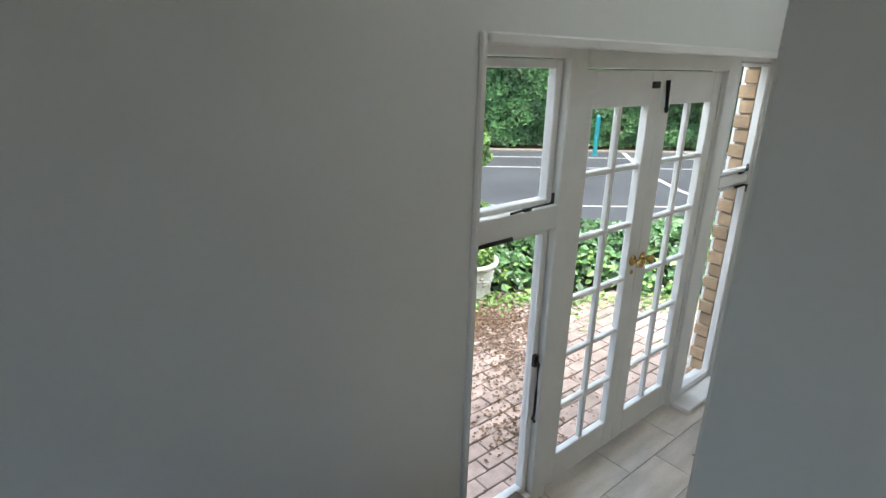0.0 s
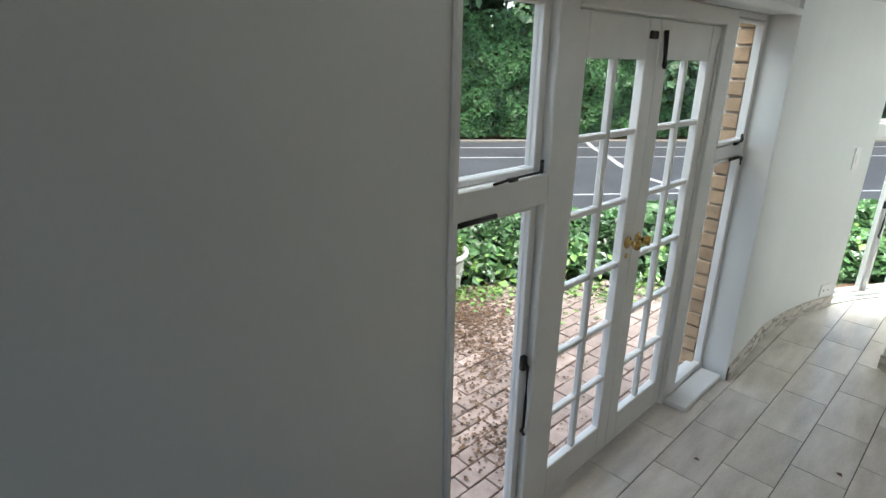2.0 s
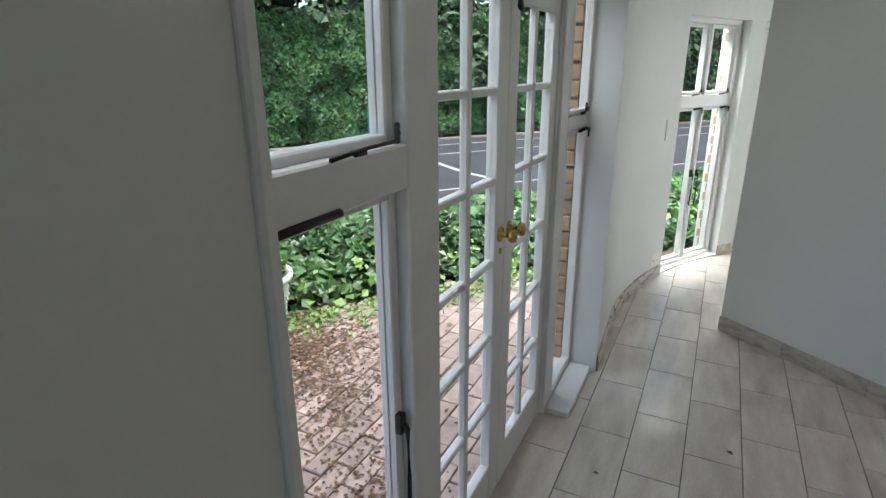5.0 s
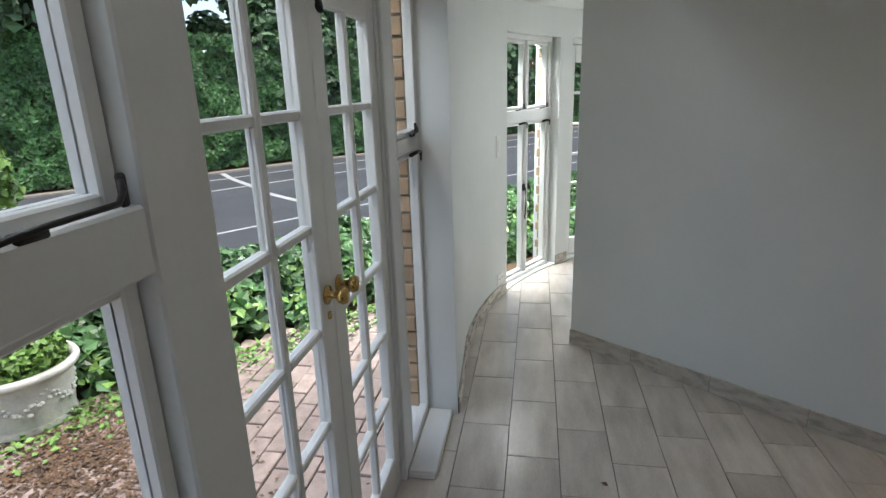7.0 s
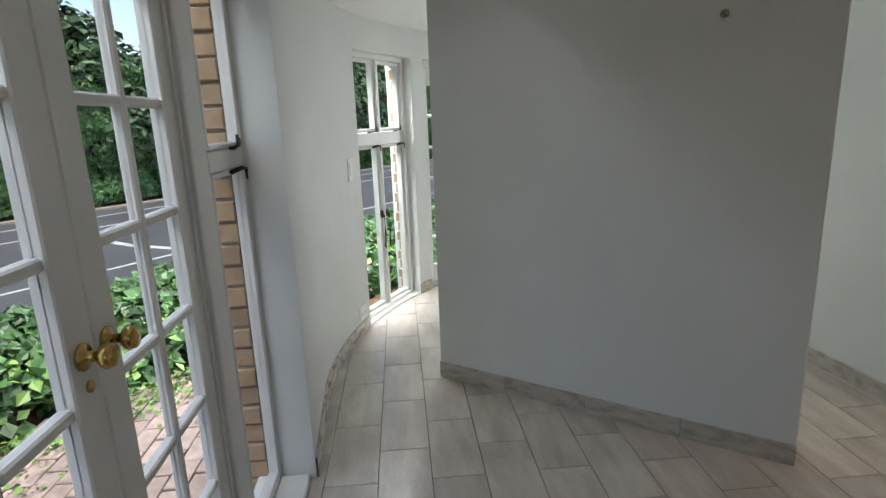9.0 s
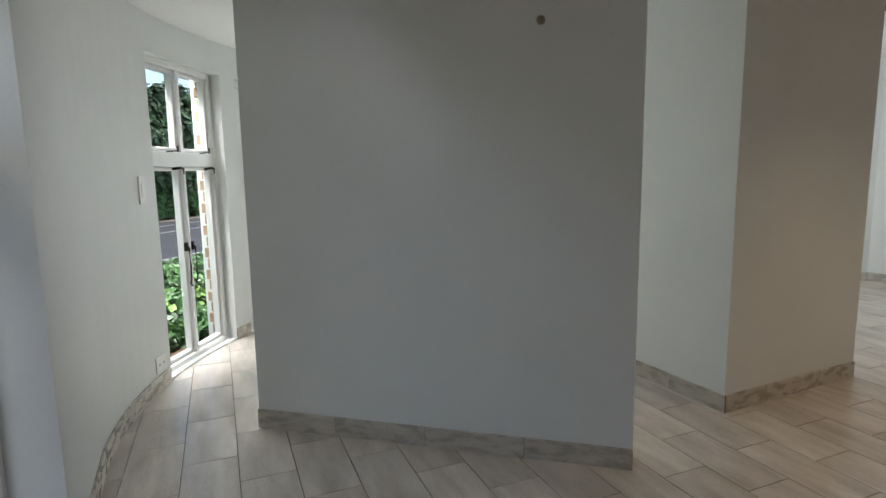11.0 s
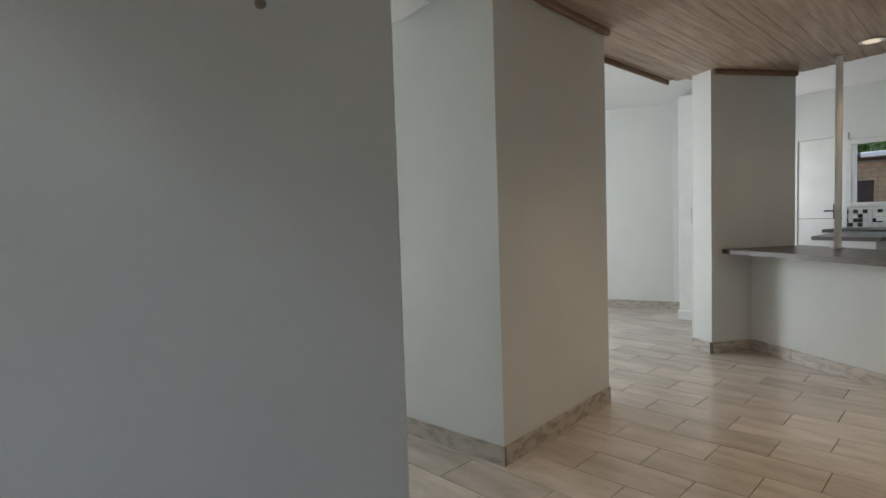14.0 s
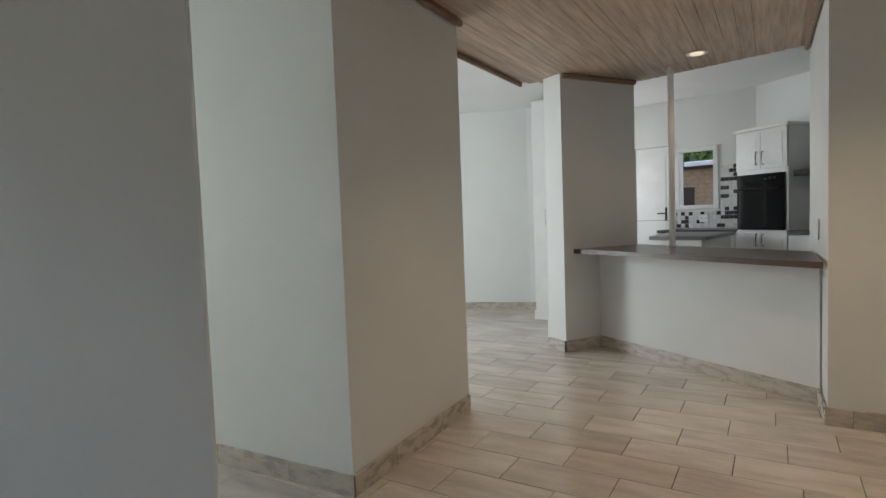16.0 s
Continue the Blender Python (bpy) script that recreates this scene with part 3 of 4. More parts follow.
def pull(parent, x, y, z0, z1, m):
    bm = tube([(x, y, z0), (x, y - 0.025, z0 + 0.004), (x, y - 0.028, (z0 + z1) / 2), (x, y - 0.025, z1 - 0.004), (x, y, z1)], 0.006, 6)
    bmesh.ops.transform(bm, matrix=m, verts=bm.verts)
    return part("handle", bm, STEEL, parent, smooth=True)


ou = tagged(part("oven_cabinet", prism([(0.0, 0.02), (0.64, 0.02), (0.64, 0.6), (0.0, 0.6)], 0.1, 2.0), WHITE, at=of @ pose(0, 0, 0)), "tall white cabinet with a built-in black oven", "cabinet")
for x0, x1, hx in ((0.004, 0.318, 0.28), (0.322, 0.636, 0.36)):
    for z0, z1, h0, h1 in ((1.57, 1.99, 1.62, 1.76), (0.14, 0.895, 0.74, 0.87)):
        d = part("cabinet_door", box(x0, x1, 0.0, 0.019, z0, z1, 0.003), WHITE, ou)
        part("door_panel", box(x0 + 0.05, x1 - 0.05, -0.004, 0.001, z0 + 0.05, z1 - 0.05, 0.003), WHITE, d)
        pull(d, hx, 0.0, h0, h1, pose(0, 0, 0))
part("cornice", box(-0.02, 0.66, -0.02, 0.6, 1.995, 2.03, 0.006), WHITE, ou)
ov = tagged(part("oven", box(0.03, 0.615, -0.02, 0.015, 0.915, 1.52, 0.004), OVENG, at=of), "black glass built-in oven", "oven")
part("handle", tube([(0.08, -0.02, 1.36), (0.08, -0.05, 1.36), (0.56, -0.05, 1.36), (0.56, -0.02, 1.36)], 0.008, 8), BLACK, ov)
part("control_panel", box(0.035, 0.61, -0.026, -0.019, 1.42, 1.515, 0.002), OVENG, ov)
for k in range(3):
    part("knob", lathe([(0.014, 0), (0.012, 0.018)], 12, m=pose(0.42 + 0.05 * k, -0.026, 1.468, 90)), BLACK, ov)
bu = tagged(part("base_cabinet", box(0.645, 1.6, 0.02, 0.6, 0.1, 0.87, 0.003), WHITE, at=of), "white kitchen base cabinet beside the oven", "cabinet")
for k in range(2):
    part("cabinet_door", box(0.65 + k * 0.475, 1.12 + k * 0.475, 0.0, 0.019, 0.14, 0.86, 0.003), WHITE, bu)
tagged(part("worktop", box(0.643, 1.6, -0.01, 0.6, 0.872, 0.912, 0.004), STONE, at=of), "dark grey kitchen worktop beside the oven", "worktop")
hd = tagged(part("cooker_hood", prism([(0.67, 0.05), (1.3, 0.05), (1.3, 0.6), (0.67, 0.6)], 1.47, 1.53), BLACK, at=of), "black slanted cooker hood on the wall", "cooker hood")
part("hood_top", prism([(0.75, 0.22), (1.2, 0.22), (1.2, 0.6), (0.75, 0.6)], 1.53, 1.60), BLACK, hd)

# window-wall units: x runs along the back wall, y comes out of it
bk = tagged(part("base_cabinet", box(1.0, 0.05, 0.005, 0.52, 0.1, 0.87, 0.003, kw), WHITE), "white base cabinet under the kitchen window", "cabinet")
part("cabinet_door", box(0.97, 0.55, 0.52, 0.538, 0.14, 0.86, 0.003, kw), WHITE, bk)
part("cabinet_door", box(0.54, 0.10, 0.52, 0.538, 0.14, 0.86, 0.003, kw), WHITE, bk)
tagged(part("worktop", box(1.01, 0.04, 0.005, 0.55, 0.872, 0.912, 0.004, kw), STONE), "dark grey worktop under the kitchen window", "worktop")
pn = tagged(part("peninsula", prism([(3.98, -5.70), (3.50, -5.55), (3.30, -6.5), (3.95, -6.72)][::-1], 0.1, 0.855), WHITE), "white kitchen island unit", "cabinet")
tagged(part("island_worktop", prism([(4.02, -5.64), (3.46, -5.48), (3.26, -6.52), (3.98, -6.76)][::-1], 0.857, 0.895), STONE), "dark grey worktop of the island unit", "worktop")

kwf = bmesh.new()
for a, b, c, d in ((G0 - 0.03, G0 + 0.03, 1.16, 1.97), (G1 - 0.03, G1 + 0.03, 1.16, 1.97), (G0 + 0.03, G1 - 0.03, 1.16, 1.215), (G0 + 0.03, G1 - 0.03, 1.915, 1.97)):
    add_box(kwf, a, b, -0.06, 0.02, c, d, 0.004, kw)
win4 = tagged(part("window_4", kwf, WHITE), "small white kitchen window onto a brick yard", "window", kind="structure")
kp = part("pane", box(G0 + 0.03, G1 - 0.03, -0.03, -0.026, 1.215, 1.915, 0, kw), GLASS, win4)
kp.visible_shadow = False
kd = tagged(part("door_2", box(D0 + 0.003, D1 - 0.003, -0.06, -0.02, 0.01, 2.025, 0.004, kw), WHITE), "white panelled stable door in the kitchen", "door", kind="structure")
for z0, z1 in ((0.15, 0.98), (1.1, 1.9)):
    part("door_panel", box(D0 + 0.1, D0 + 0.1, -0.022, -0.012, z0, z1, 0.006, kw), WHITE, kd)
part("door_handle", tube([kw @ Vector((D0 + 0.1, -0.02, 1.12)), kw @ Vector((D0 + 0.1, 0.02, 1.12)), kw @ Vector((D0 + 0.2, 0.025, 1.12))], 0.009, 8), BLACK, kd)
part("door_lock", box(D0 + 0.085, D0 + 0.115, -0.02, -0.014, 1.02, 1.2, 0.002, kw), BLACK, kd)
part("door_gap", box(D0 + 0.003, D1 - 0.003, -0.021, -0.0185, 1.02, 1.026, 0, kw), GROUT, kd)
structure("trim_door", box(D0 - 0.05, D0, 0.0, 0.015, 0, 2.07, 0.003, kw), WHITE, "white architrave beside the kitchen door", "trim")

# splashback of small tiles round the window
sp = empty("splashback", kw, "black and white mosaic splashback tiles round the window", "wall tiles")
tm = mesh_of("wall_tile", box(-0.0235, 0.0235, 0.0, 0.007, -0.0235, 0.0235, 0.002), PALETILE)
td = mesh_of("wall_tile", box(-0.0235, 0.0235, 0.0, 0.009, -0.0235, 0.0235, 0.002), DARKTILE)
rt = random.Random(4)
for i in range(20):
    for j in range(15):
        x, z = 0.985 - 0.05 * i, 0.945 + 0.053 * j
        if x < 0.03 or (G0 - 0.06 < x < G1 + 0.06 and z > 1.14) or (x > G1 + 0.06 and z > 1.75):
            continue
        o = new("wall_tile", td if rt.random() < 0.29 else tm)
        o.matrix_world = kw @ pose(x, 0.001, z)
        o.parent = sp
        o.matrix_parent_inverse = kw.inverted()
plate("power_socket", kw @ pose(G0 + 0.15, 0.012, 1.04, 0, 0, 180), 0.11, 0.10, "white power socket on the splashback", "socket", False)

# ---- the yard seen through the kitchen window ----
yd = kw
structure("yard_wall", box(2.6, -0.8, -4.2, -4.0, -0.2, 1.95, 0, yd), MORTAR, "mortar core of the brick yard wall", "wall")
yw = bpy.data.objects["yard_wall"]
ybm = bmesh.new()
for j in range(23):
    for i in range(14):
        x = 2.5 - 0.24 * i + (0.12 if j % 2 else 0)
        add_box(ybm, x, x + 0.228, -4.0, -3.988 + random.uniform(-0.004, 0.004), -0.1 + j * 0.088, -0.025 + j * 0.088, 0, yd)
tagged(part("bricks", ybm, FACE, yw), kind="stuff")
part("doorway", box(2.44, 2.2, -3.985, -3.96, -0.2, 1.6, 0.004, yd), BROWN, yw, "dark brown timber door")
structure("yard_roof", box(2.7, -1.0, -5.6, -3.8, 2.02, 2.08, 0, yd), ROOFT, "dark sheet roof over the yard wall", "roof")
part("gutter", box(2.3, -1.0, -3.80, -3.70, 2.0, 2.09, 0.01, yd), PLASTIC, bpy.data.objects["yard_roof"], "white gutter")

# ---- outside: ground, road, planting ----
EN, ET = Vector((0.6, 0.8, 0)), Vector((0.8, -0.6, 0))


def out(t, n, z=0.0):
    """A point outside: t along the planting bed, n away from the house."""
    v = ET * t + EN * n
    return (v.x, v.y, z)


outm = Matrix(((0.8, 0.6, 0, 0), (-0.6, 0.8, 0, 0), (0, 0, 1, 0), (0, 0, 0, 1)))
gb = bmesh.new()
bmesh.ops.create_grid(gb, x_segments=8, y_segments=8, size=900)
structure("ground", gb, SOIL, "brown earth round the house", "ground")
bpy.data.objects["ground"].matrix_world = pose(0, 0, -0.16)
structure("road", box(-60, 60, 7.4, 15.0, -0.3, -0.125, 0, outm), ASPHALT, "grey asphalt drive with white lines", "road")
for nm, n0 in (("road_line", 9.35), ("road_line", 12.75), ("road_line", 14.1)):
    structure(nm, box(-40, 40, n0, n0 + 0.06, -0.125, -0.121, 0, outm), PAINTL, "faded white line painted on the asphalt", "road marking")
cv = [(13.6, 8.5), (12.8, 7.8), (12.0, 6.95), (11.2, 6.2), (10.5, 5.3), (10.1, 4.5)]
cbm = bmesh.new()
for a, b in zip(cv, cv[1:]):
    add_box(cbm, -0.02, dist(a, b) + 0.02, -0.06, 0.06, -0.120, -0.117, 0, along(a, b))
structure("road_curve", cbm, PAINTL, "curved white line painted on the asphalt", "road marking")
structure("kerb", box(-60, 60, 15.0, 15.14, -0.3, -0.07, 0.02, outm), MORTAR, "grey concrete kerb before the hedge", "kerb")
structure("kerb_near", box(-60, 60, 7.25, 7.4, -0.3, -0.06, 0.015, outm), MORTAR, "grey concrete kerb behind the planting bed", "kerb")
structure("paving_base", prism([(-2, 1.99), (6.1, 1.99), (6.1, 2.61), (4.25, 4.0), (-2, 8.7)], -0.3, -0.125), MORTAR, "sandy joints under the brick paving", "paving")


def leaves(name, material, count, place, size, seed, parent=None):
    """Many small folded leaves, each set by place(random) -> point, outward way."""
    r = random.Random(seed)
    vs, fs = [], []
    for _ in range(count):
        p, w = place(r)
        d = Vector((r.gauss(0, 0.5), r.gauss(0, 0.5), r.gauss(0, 0.4))) + Vector(w)
        d.normalize()
        side = d.cross(Vector((r.gauss(0, 1), r.gauss(0, 1), r.gauss(0, 1)))).normalized()
        tip = d.cross(side)
        s = size * r.uniform(0.6, 1.3)
        k = len(vs)
        p = Vector(p)
        vs += [p - tip * s * 0.5, p + side * s * 0.42 + d * s * 0.14, p + tip * s * 0.6, p - side * s * 0.42 + d * s * 0.14]
        fs += [(k, k + 1, k + 2), (k, k + 2, k + 3)]
    me = bpy.data.meshes.new(name)
    me.from_pydata([tuple(v) for v in vs], [], fs)
    me.materials.append(material)
    ob = new(name, me)
    ob.parent = parent
    return ob


def bumps(t, z, s=1.0):
    return noise.noise((t * s, z * s, 3.0)) * 0.35 + noise.noise((t * s * 2.7, z * s * 2.7, 7.0)) * 0.16


# clipped creeper hedge on the far side of the road
structure("hedge_bank", box(-60, 60, 16.0, 16.6, -0.2, 2.6, 0, outm), SOIL, "dark core of the creeper-covered bank", "bank")


def on_hedge(r):
    t, z = r.uniform(-14, 34), r.uniform(-0.05, 3.0)
    return out(t, 15.62 + bumps(t, z) + 0.1 * z, z), (-0.6, -0.8, 0.35)


tagged(leaves("hedge", HEDGE, 85000, on_hedge, 0.13, 1), "dense bright green creeper hedge along the drive", "hedge", kind="stuff")


def tree(t, n, height, spread, seed, label, material=LEAFT, count=9000, size=0.17, low=0.35, z0=-0.12, clump=26):
    r = random.Random(seed)
    x, y, _ = out(t, n)
    ob = empty("tree", pose(x, y, z0), label, "tree")
    pts = [(0, 0, 0), (r.uniform(-0.1, 0.1), r.uniform(-0.1, 0.1), height * 0.3), (r.uniform(-0.2, 0.2), r.uniform(-0.2, 0.2), height * 0.7), (0, 0, height * 0.92)]
    w = max(0.02, height * 0.03)
    trunk = tube(pts, [w * 1.2, w, w * 0.55, w * 0.15], 8)
    cs = []
    for k in range(clump):
        a, h = r.uniform(0, 6.283), r.uniform(low, 0.97)
        f = spread * (1 - 0.75 * max(0, (h - 0.55) / 0.45) ** 1.5) * r.uniform(0.35, 1)
        c = Vector((math.cos(a) * f, math.sin(a) * f, height * h))
        cs.append((c, spread * r.uniform(0.22, 0.42)))
        if k % 2 == 0:
            tube([(0, 0, height * h * 0.75), tuple(c * 0.5 + Vector((0, 0, height * h * 0.42))), tuple(c)], [w * 0.4, w * 0.25, w * 0.08], 5, trunk)
    part("trunk", trunk, BARK, ob)

    def place(r):
        c, s = r.choice(cs)
        d = Vector((r.gauss(0, 1), r.gauss(0, 1), r.gauss(0, 1))).normalized()
        return c + d * s * r.uniform(0.6, 1.05), d + Vector((0, 0, 0.5))

    leaves("crown", material, count, place, size, seed + 9, ob)
    return ob


rt = random.Random(7)
for k in range(17):
    tree(-13 + k * 2.7 + rt.uniform(-0.5, 0.5), 17.6 + rt.uniform(-0.4, 1.2), (8.0 if k < 8 else 4.7) + rt.uniform(-0.8, 0.9), 2.2, 30 + k, "tall dark green tree behind the hedge", count=12000, size=0.22, low=0.25, clump=34)
tree(0.85, 6.9, 1.75, 0.36, 91, "slim light green shrub beside the paving", LEAFL, 4500, 0.06, 0.15, -0.14, 24)

yv = kw @ Vector((3.1, -8.0, 0))
tree(0.8 * yv.x - 0.6 * yv.y, 0.6 * yv.x + 0.8 * yv.y, 4.8, 2.3, 140, "leafy green tree behind the brick yard", LEAFL, 6000, 0.2, 0.3)

# ivy bed along the paving
def on_bed(r):
    t, n = r.uniform(-3.5, 9.5), r.triangular(5.75, 7.3, 6.3)
    h = 0.5 * max(0.12, 1 - ((n - 6.6) / 0.95) ** 2) + 0.13 * noise.noise((t * 1.8, n * 1.8, 0))
    return out(t, n + 0.08 * noise.noise((t * 2, 1, 1)), -0.14 + h * (1 - r.random() ** 2.2)), (-0.25, -0.35, 0.8)


tagged(leaves("ivy", LEAFD, 26000, on_bed, 0.105, 2), "dark green broad-leaved ivy in the planting bed", "ivy", kind="stuff")


def on_bay_bed(r):
    a, n = r.uniform(24, 66), 3.75 + abs(r.gauss(0, 0.3))
    x, y = bay(a, n)
    return (x, y, -0.14 + (0.3 + 0.25 * noise.noise((x * 2, y * 2, 4))) * min(1, (n - 3.6) * 2) * (1 - r.random() ** 2.2)), (-0.3, -0.2, 0.8)


tagged(leaves("bay_ivy", LEAFD, 4500, on_bay_bed, 0.105, 21), "dark green ivy growing outside the curved bay", "ivy", kind="stuff")


def on_bed_light(r):
    p, w = on_bed(r)
    return (p[0] - 0.06, p[1] - 0.08, p[2] * 0.8), w


tagged(leaves("ground_cover", LEAFL, 5000, on_bed_light, 0.075, 5), "light green new shoots among the ivy", "plants", kind="stuff")

# weeds and litter on the paving
def on_weeds(r):
    t, n = r.uniform(-1.5, 4.0), 5.72 - abs(r.gauss(0, 0.22))
    return out(t, n, -0.085 + r.uniform(0, 0.04)), (0, 0, 1)


tagged(leaves("weeds", LEAFL, 2200, on_weeds, 0.04, 8), "small green weeds in the paving joints", "weeds", kind="stuff")


def on_litter(r):
    cx, cy, s = r.choice(((3.95, 3.45, 0.2), (3.75, 3.3, 0.25), (4.0, 3.6, 0.2), (3.9, 3.4, 0.28), (3.55, 3.0, 0.22), (3.0, 2.35, 0.16), (3.3, 2.75, 0.3), (4.2, 3.6, 0.25), (3.8, 3.7, 0.15), (3.7, 3.5, 0.2)))
    return (r.gauss(cx, s), max(2.05, r.gauss(cy, s)), -0.083 + r.uniform(0, 0.012)), (0, 0, 2.5)


tagged(leaves("leaf_litter", LITTER, 4200, on_litter, 0.022, 9), "dry brown leaves scattered on the paving", "leaf litter", kind="stuff")
tagged(leaves("dead_leaf", LITTER, 9, lambda r: (r.choice(((3.5, 1.52, 0.004), (3.1, 1.3, 0.004), (3.35, 1.35, 0.004), (3.2, 1.1, 0.004), (4.1, 0.7, 0.004), (3.9, 1.0, 0.004))), (0, 0, 9)), 0.03, 12), "tiny dry leaves on the floor tiles", "leaf litter", kind="stuff")

# planter with its plant
PX, PY = 4.15, 4.14
PM = pose(PX, PY, -0.085) @ Matrix.Diagonal((0.92, 0.92, 0.8, 1))
pot = tagged(part("planter", lathe([(0.25, 0), (0.265, 0.02), (0.255, 0.05), (0.26, 0.07), (0.272, 0.2), (0.29, 0.36), (0.295, 0.385), (0.325, 0.39), (0.335, 0.42), (0.325, 0.445), (0.295, 0.445), (0.285, 0.40), (0.26, 0.39)], 40, m=PM), POTM, smooth=True), "round white moulded planter with a raised garland", "planter")
gar = bmesh.new()
rg = random.Random(3)
for k in range(150):
    a = 6.283 * k / 150 + rg.uniform(-0.03, 0.03)
    zz = 0.2 + 0.05 * math.sin(a * 6) + rg.uniform(-0.035, 0.035)
    bmesh.ops.create_icosphere(gar, subdivisions=1, radius=rg.uniform(0.010, 0.022), matrix=PM @ pose(0.274 * math.cos(a), 0.274 * math.sin(a), zz + 0.03))
part("garland", gar, POTM, pot, "raised leaf garland", smooth=True)
part("soil", lathe([(0.27, 0.36), (0.27, 0.385)], 24, m=PM), SOIL, pot)


def in_pot(r):
    a, f = r.uniform(0, 6.283), 0.25 * math.sqrt(r.random())
    return (PX + f * math.cos(a), PY + f * math.sin(a), 0.22 + r.uniform(0, 0.3) * (1.2 - f * 3.0)), (0.4 * math.cos(a), 0.4 * math.sin(a), 0.5)


tagged(leaves("potted_plant", LEAFL, 3200, in_pot, 0.045, 6), "leafy green plant growing in the planter", "plant")
tp = tagged(part("street_post", lathe([(0.09, 0), (0.09, 0.02), (0.055, 0.03), (0.055, 0.95), (0.02, 1.0)], 14, m=pose(12.6, 8.7, -0.125)), TEAL), "short teal painted post beside the drive", "post")
part("collar", lathe([(0.065, 0.75), (0.065, 0.82)], 14, m=pose(12.6, 8.7, -0.125)), TEAL, tp)

# house across the drive, seen from the bay
hs = empty("house", pose(21.5, -9.5, -0.14, 0, 0, 12), "distant pale house with a dark roof", "house")
part("wall", box(0, 5, -6, 6, 0, 2.6), WALL, hs)
part("roof", prism([(-0.4, -6.4), (5.4, -6.4), (5.4, 6.4), (-0.4, 6.4)], 2.6, 3.0), ROOFT, hs)
for k in range(4):
    wd = part("window", box(-0.05, 0.02, -5 + k * 3, -3.6 + k * 3, 0.9, 2.1, 0.01), WHITE, hs)
    part("pane", box(-0.06, -0.05, -4.9 + k * 3, -3.7 + k * 3, 1.0, 2.0), OVENG, wd)

# ---- pieces: floor tiles, skirting tiles, bricks ----
L, W = 0.475, 0.2375
tile_mesh = mesh_of("tile", box(-L / 2 + 0.0018, L / 2 - 0.0018, -W / 2 + 0.0018, W / 2 - 0.0018, -0.012, 0.0, 0.0012), TILE)
floor_ob = bpy.data.objects["floor_base"]
rest = []
for n in range(-2, 46):
    shift = 0.5 if n % 2 else 0.0
    shift += 0.05 * max(0, n - 9.4)
    for k in range(-5, 14):
        x, y = 3.10 + (k + shift) * L + L / 2, 1.90 - (n + 0.5) * W
        if y > 1.9 - W / 2 + 0.01 or x > 8.6 or x < 1.0:
            continue
        if x > BAY[0] and y > BAY[1] and dist((x, y), BAY[:2]) > BAY[2] + 0.2:
            continue
        if y < -2.4 and (x < 2.0 or x > 7.9):
            continue
        if 2.0 < x < 6.3 and y > -3.9 and not (4.6 < x and y < 0.2) and len(floor_ob.children) < 300:
            o = new("tile", tile_mesh)
            o.location = (x, y, 0.0)
            o.parent = floor_ob
        else:
            rest.append((x, y))
rb = bmesh.new()
for x, y in rest:
    vs_ = [rb.verts.new((x + a * (L / 2 - 0.0018), y + b * (W / 2 - 0.0018), z)) for z in (-0.012, 0.0) for a, b in ((-1, -1), (1, -1), (1, 1), (-1, 1))]
    rb.faces.new(vs_[4:])
    for a in range(4):
        rb.faces.new((vs_[a], vs_[(a + 1) % 4], vs_[4 + (a + 1) % 4], vs_[4 + a]))
TILE2 = mat("far_floor_tile", (0.61, 0.56, 0.50), 0.18, vary=0.14, scale=2.8, bump=0.03, fine=40, rand=0.1, stretch=(1.1, 4, 1), tint=(0.46, 0.405, 0.345), island=True)
tagged(part("tiles", rb, TILE2, floor_ob), kind="stuff")


def skirting(name, p, q, first=0.47, h=0.095, step=0.47, t=0.012):
    """A row of skirting tiles along a wall from p to q, standing to the left of that way."""
    total = dist(p, q)
    m = along(p, q)
    base = structure(name, box(0, total, 0.0005, t - 0.003, 0, h - 0.001, 0, m), GROUT, "beige tiled skirting along the wall", "baseboard")
    x = 0.0
    e = min(first, total)
    while x < total - 0.01:
        o = part("tile", box(x + 0.001, e - 0.001, 0.001, t, 0.0, h, 0.0015, m), SKIRT, base)
        x, e = e, min(e + step, total)
    return base


skirting("baseboard_middle", WFR, WFL)
skirting("baseboard_column", (4.484, -2.39), (4.424, -1.235), 0.36)
skirting("baseboard_column_north", (4.412, -1.235), (7.9, -1.07), 0.37)
skirting("baseboard_pier", (3.95, -4.66), (4.393, -3.967), 0.40)
skirting("baseboard_pier_end", (4.393, -3.955), (4.58, -4.063))
skirting("baseboard_bar", (2.655, -3.325), (4.23, -4.32), 0.46)
skirting("baseboard_jamb", (2.64, -2.985), (2.655, -3.33), 0.3)
skirting("baseboard_jamb_front", (1.66, -2.985), (2.652, -2.985), 0.4)
for a, b in zip(far, far[1:]):
    skirting("baseboard_far", b, a, 0.17, step=0.17)
for k in range(8):
    skirting("baseboard_bay", bay(W1A * (k + 1) / 8 - (0.4 if k == 7 else 0)), bay(W1A * k / 8), 0.2, step=0.2)
skirting("baseboard_north", (5.1, 1.745), (4.365, 1.701), 0.3)
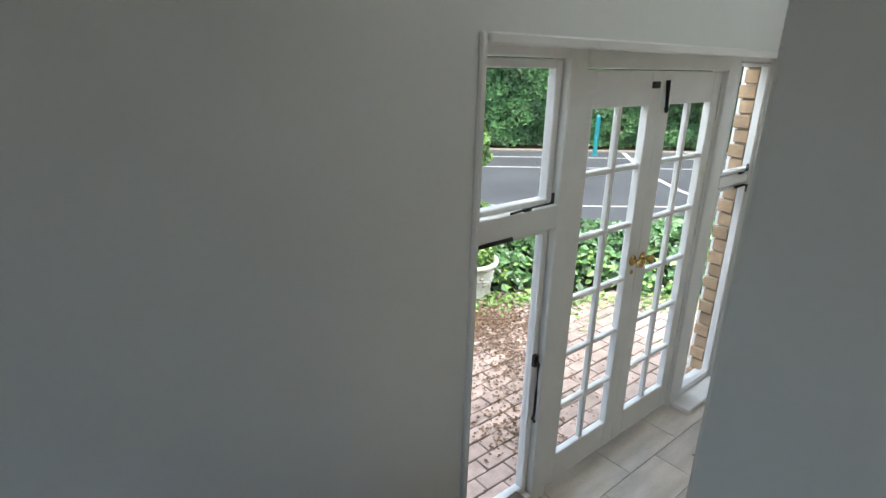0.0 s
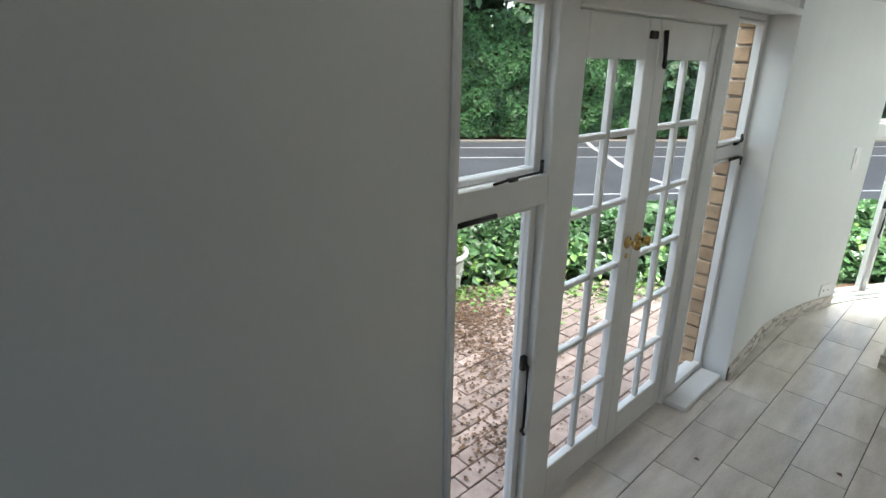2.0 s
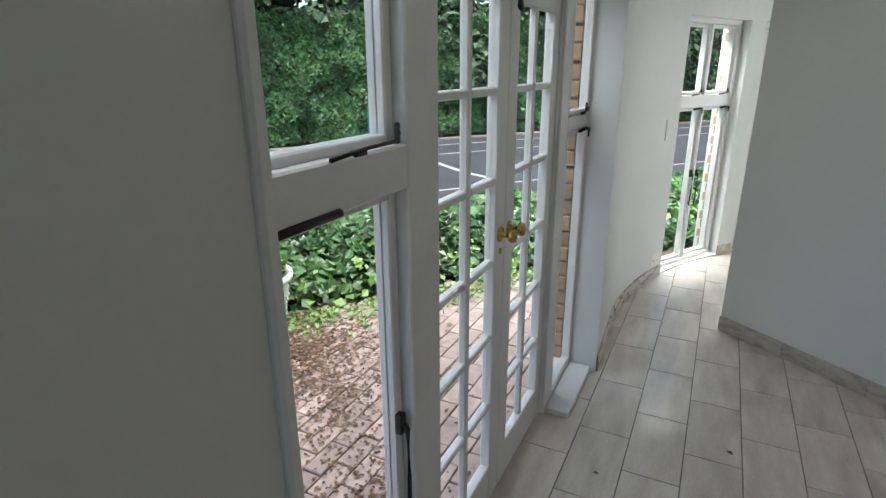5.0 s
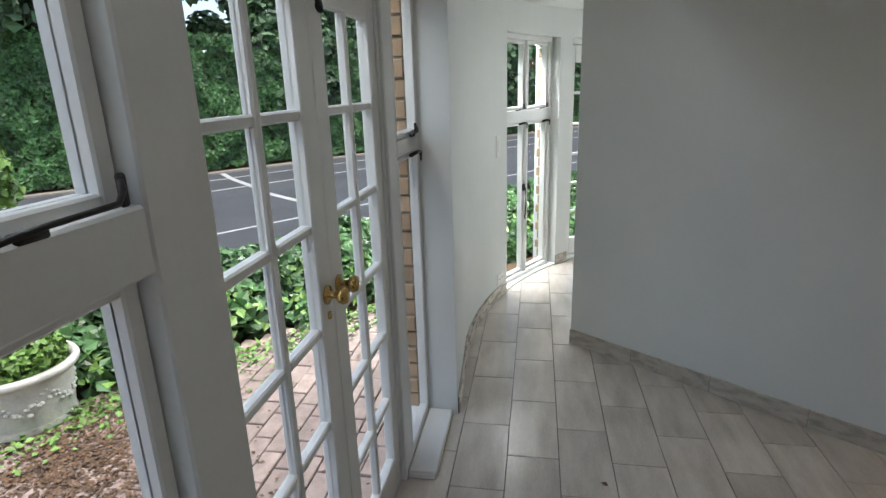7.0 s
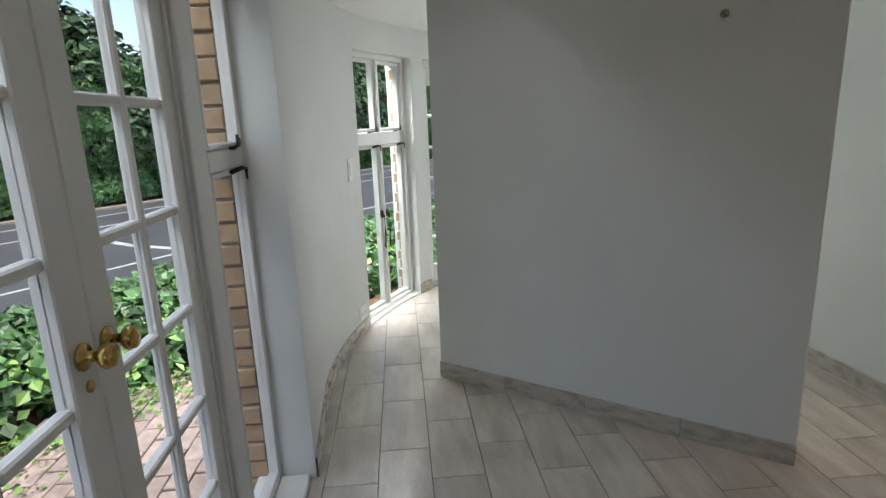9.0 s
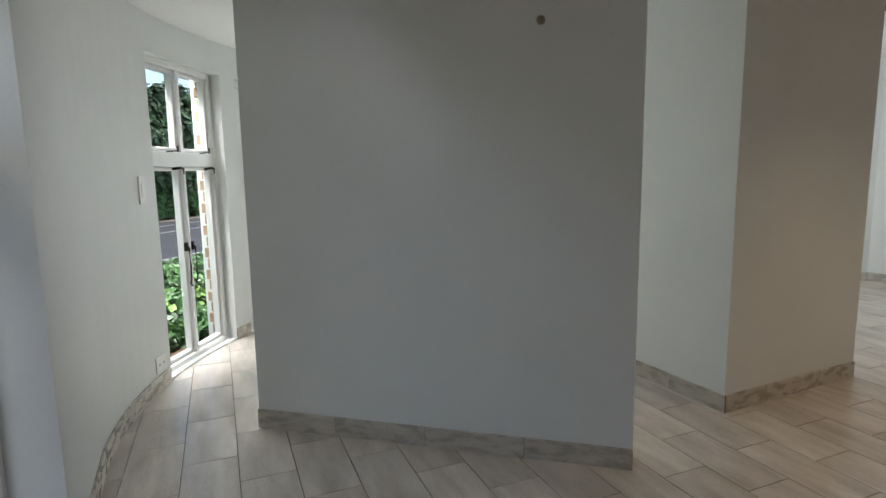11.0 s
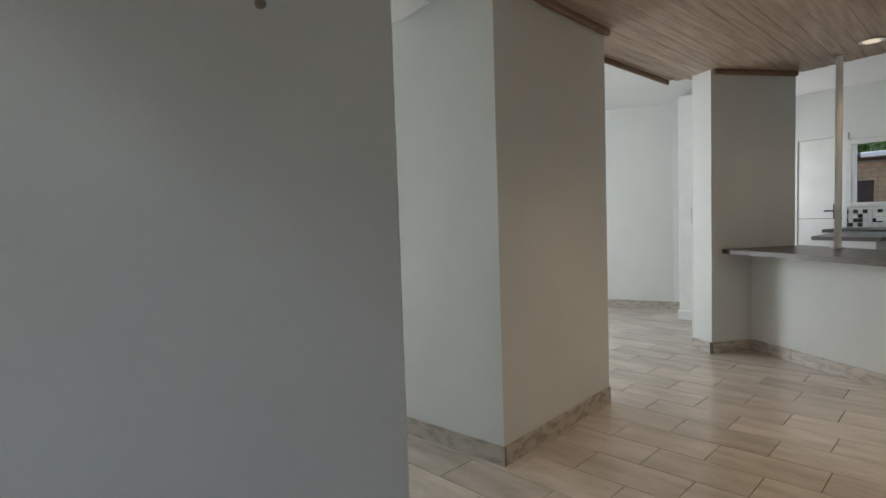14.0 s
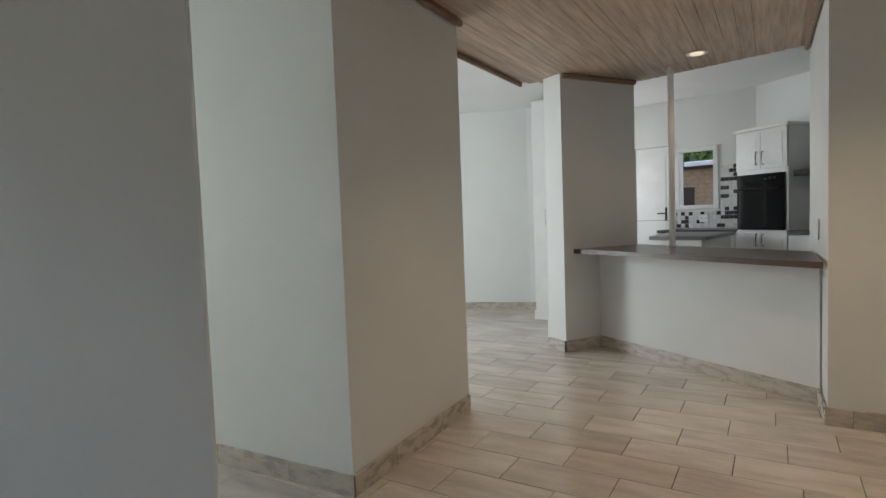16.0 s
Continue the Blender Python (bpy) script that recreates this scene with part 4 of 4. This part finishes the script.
for k in range(3):
    skirting("baseboard_bay_pier", bay(W1B + (D2A - W1B) * (k + 1) / 3), bay(W1B + (D2A - W1B) * k / 3), 0.25)

# paving bricks
pave = bpy.data.objects["paving_base"]
BL, BWD = 0.222, 0.108
brick_mesh = mesh_of("brick", box(-BL / 2 + 0.004, BL / 2 - 0.004, -BWD / 2 + 0.004, BWD / 2 - 0.004, -0.05, 0.0, 0.004), BRICK)
spots = []
for j in range(45):
    for i in range(-6, 32):
        x, y = 1.6 + (i + (0.5 if j % 2 else 0)) * BL, 2.06 + j * BWD
        if 0.6 * x + 0.8 * y > 5.78 or x > 6.0 or y > 4.9:
            continue
        spots.append((x, y))
spots.sort(key=lambda s: dist(s, (3.4, 2.6)))
rp = random.Random(11)
for x, y in spots[:300]:
    o = new("brick", brick_mesh)
    o.matrix_world = pose(x, y, -0.085 + rp.uniform(-0.004, 0.004), rp.uniform(-1, 1), rp.uniform(-1, 1), rp.uniform(-1.5, 1.5))
    o.parent = pave
pr = bmesh.new()
for x, y in spots[300:]:
    add_box(pr, x - BL / 2 + 0.004, x + BL / 2 - 0.004, y - BWD / 2 + 0.004, y + BWD / 2 - 0.004, -0.13, -0.085 + rp.uniform(-0.004, 0.004))
BRICK2 = mat("paving_brick_far", (0.34, 0.255, 0.22), 0.75, vary=0.15, scale=14, bump=0.5, fine=90, rand=0.2, island=True)
tagged(part("bricks", pr, BRICK2, pave), kind="stuff")

# face-brick reveals outside the windows
def brick_reveal(name, m, width, courses=26):
    base = structure(name, box(0, 0.1, 0, width, -0.12, -0.12 + courses * 0.087, 0, m), MORTAR, "mortar of the face-brick window reveal", "wall")
    for k in range(courses):
        jut = 0.012 if k % 2 else 0.0
        part("brick", box(-0.012 - jut, 0.09, -0.002, width + 0.01 + jut, -0.12 + k * 0.087, -0.045 + k * 0.087, 0.004, m), FACE, base)


brick_reveal("wall_reveal_main", pose(4.335, 1.900, 0), 0.07)
pq = bay(W1B - 0.15, BAY[2] + 0.165)
brick_reveal("wall_reveal_bay", pose(pq[0], pq[1], 0, 0, 0, -W1B), 0.03)
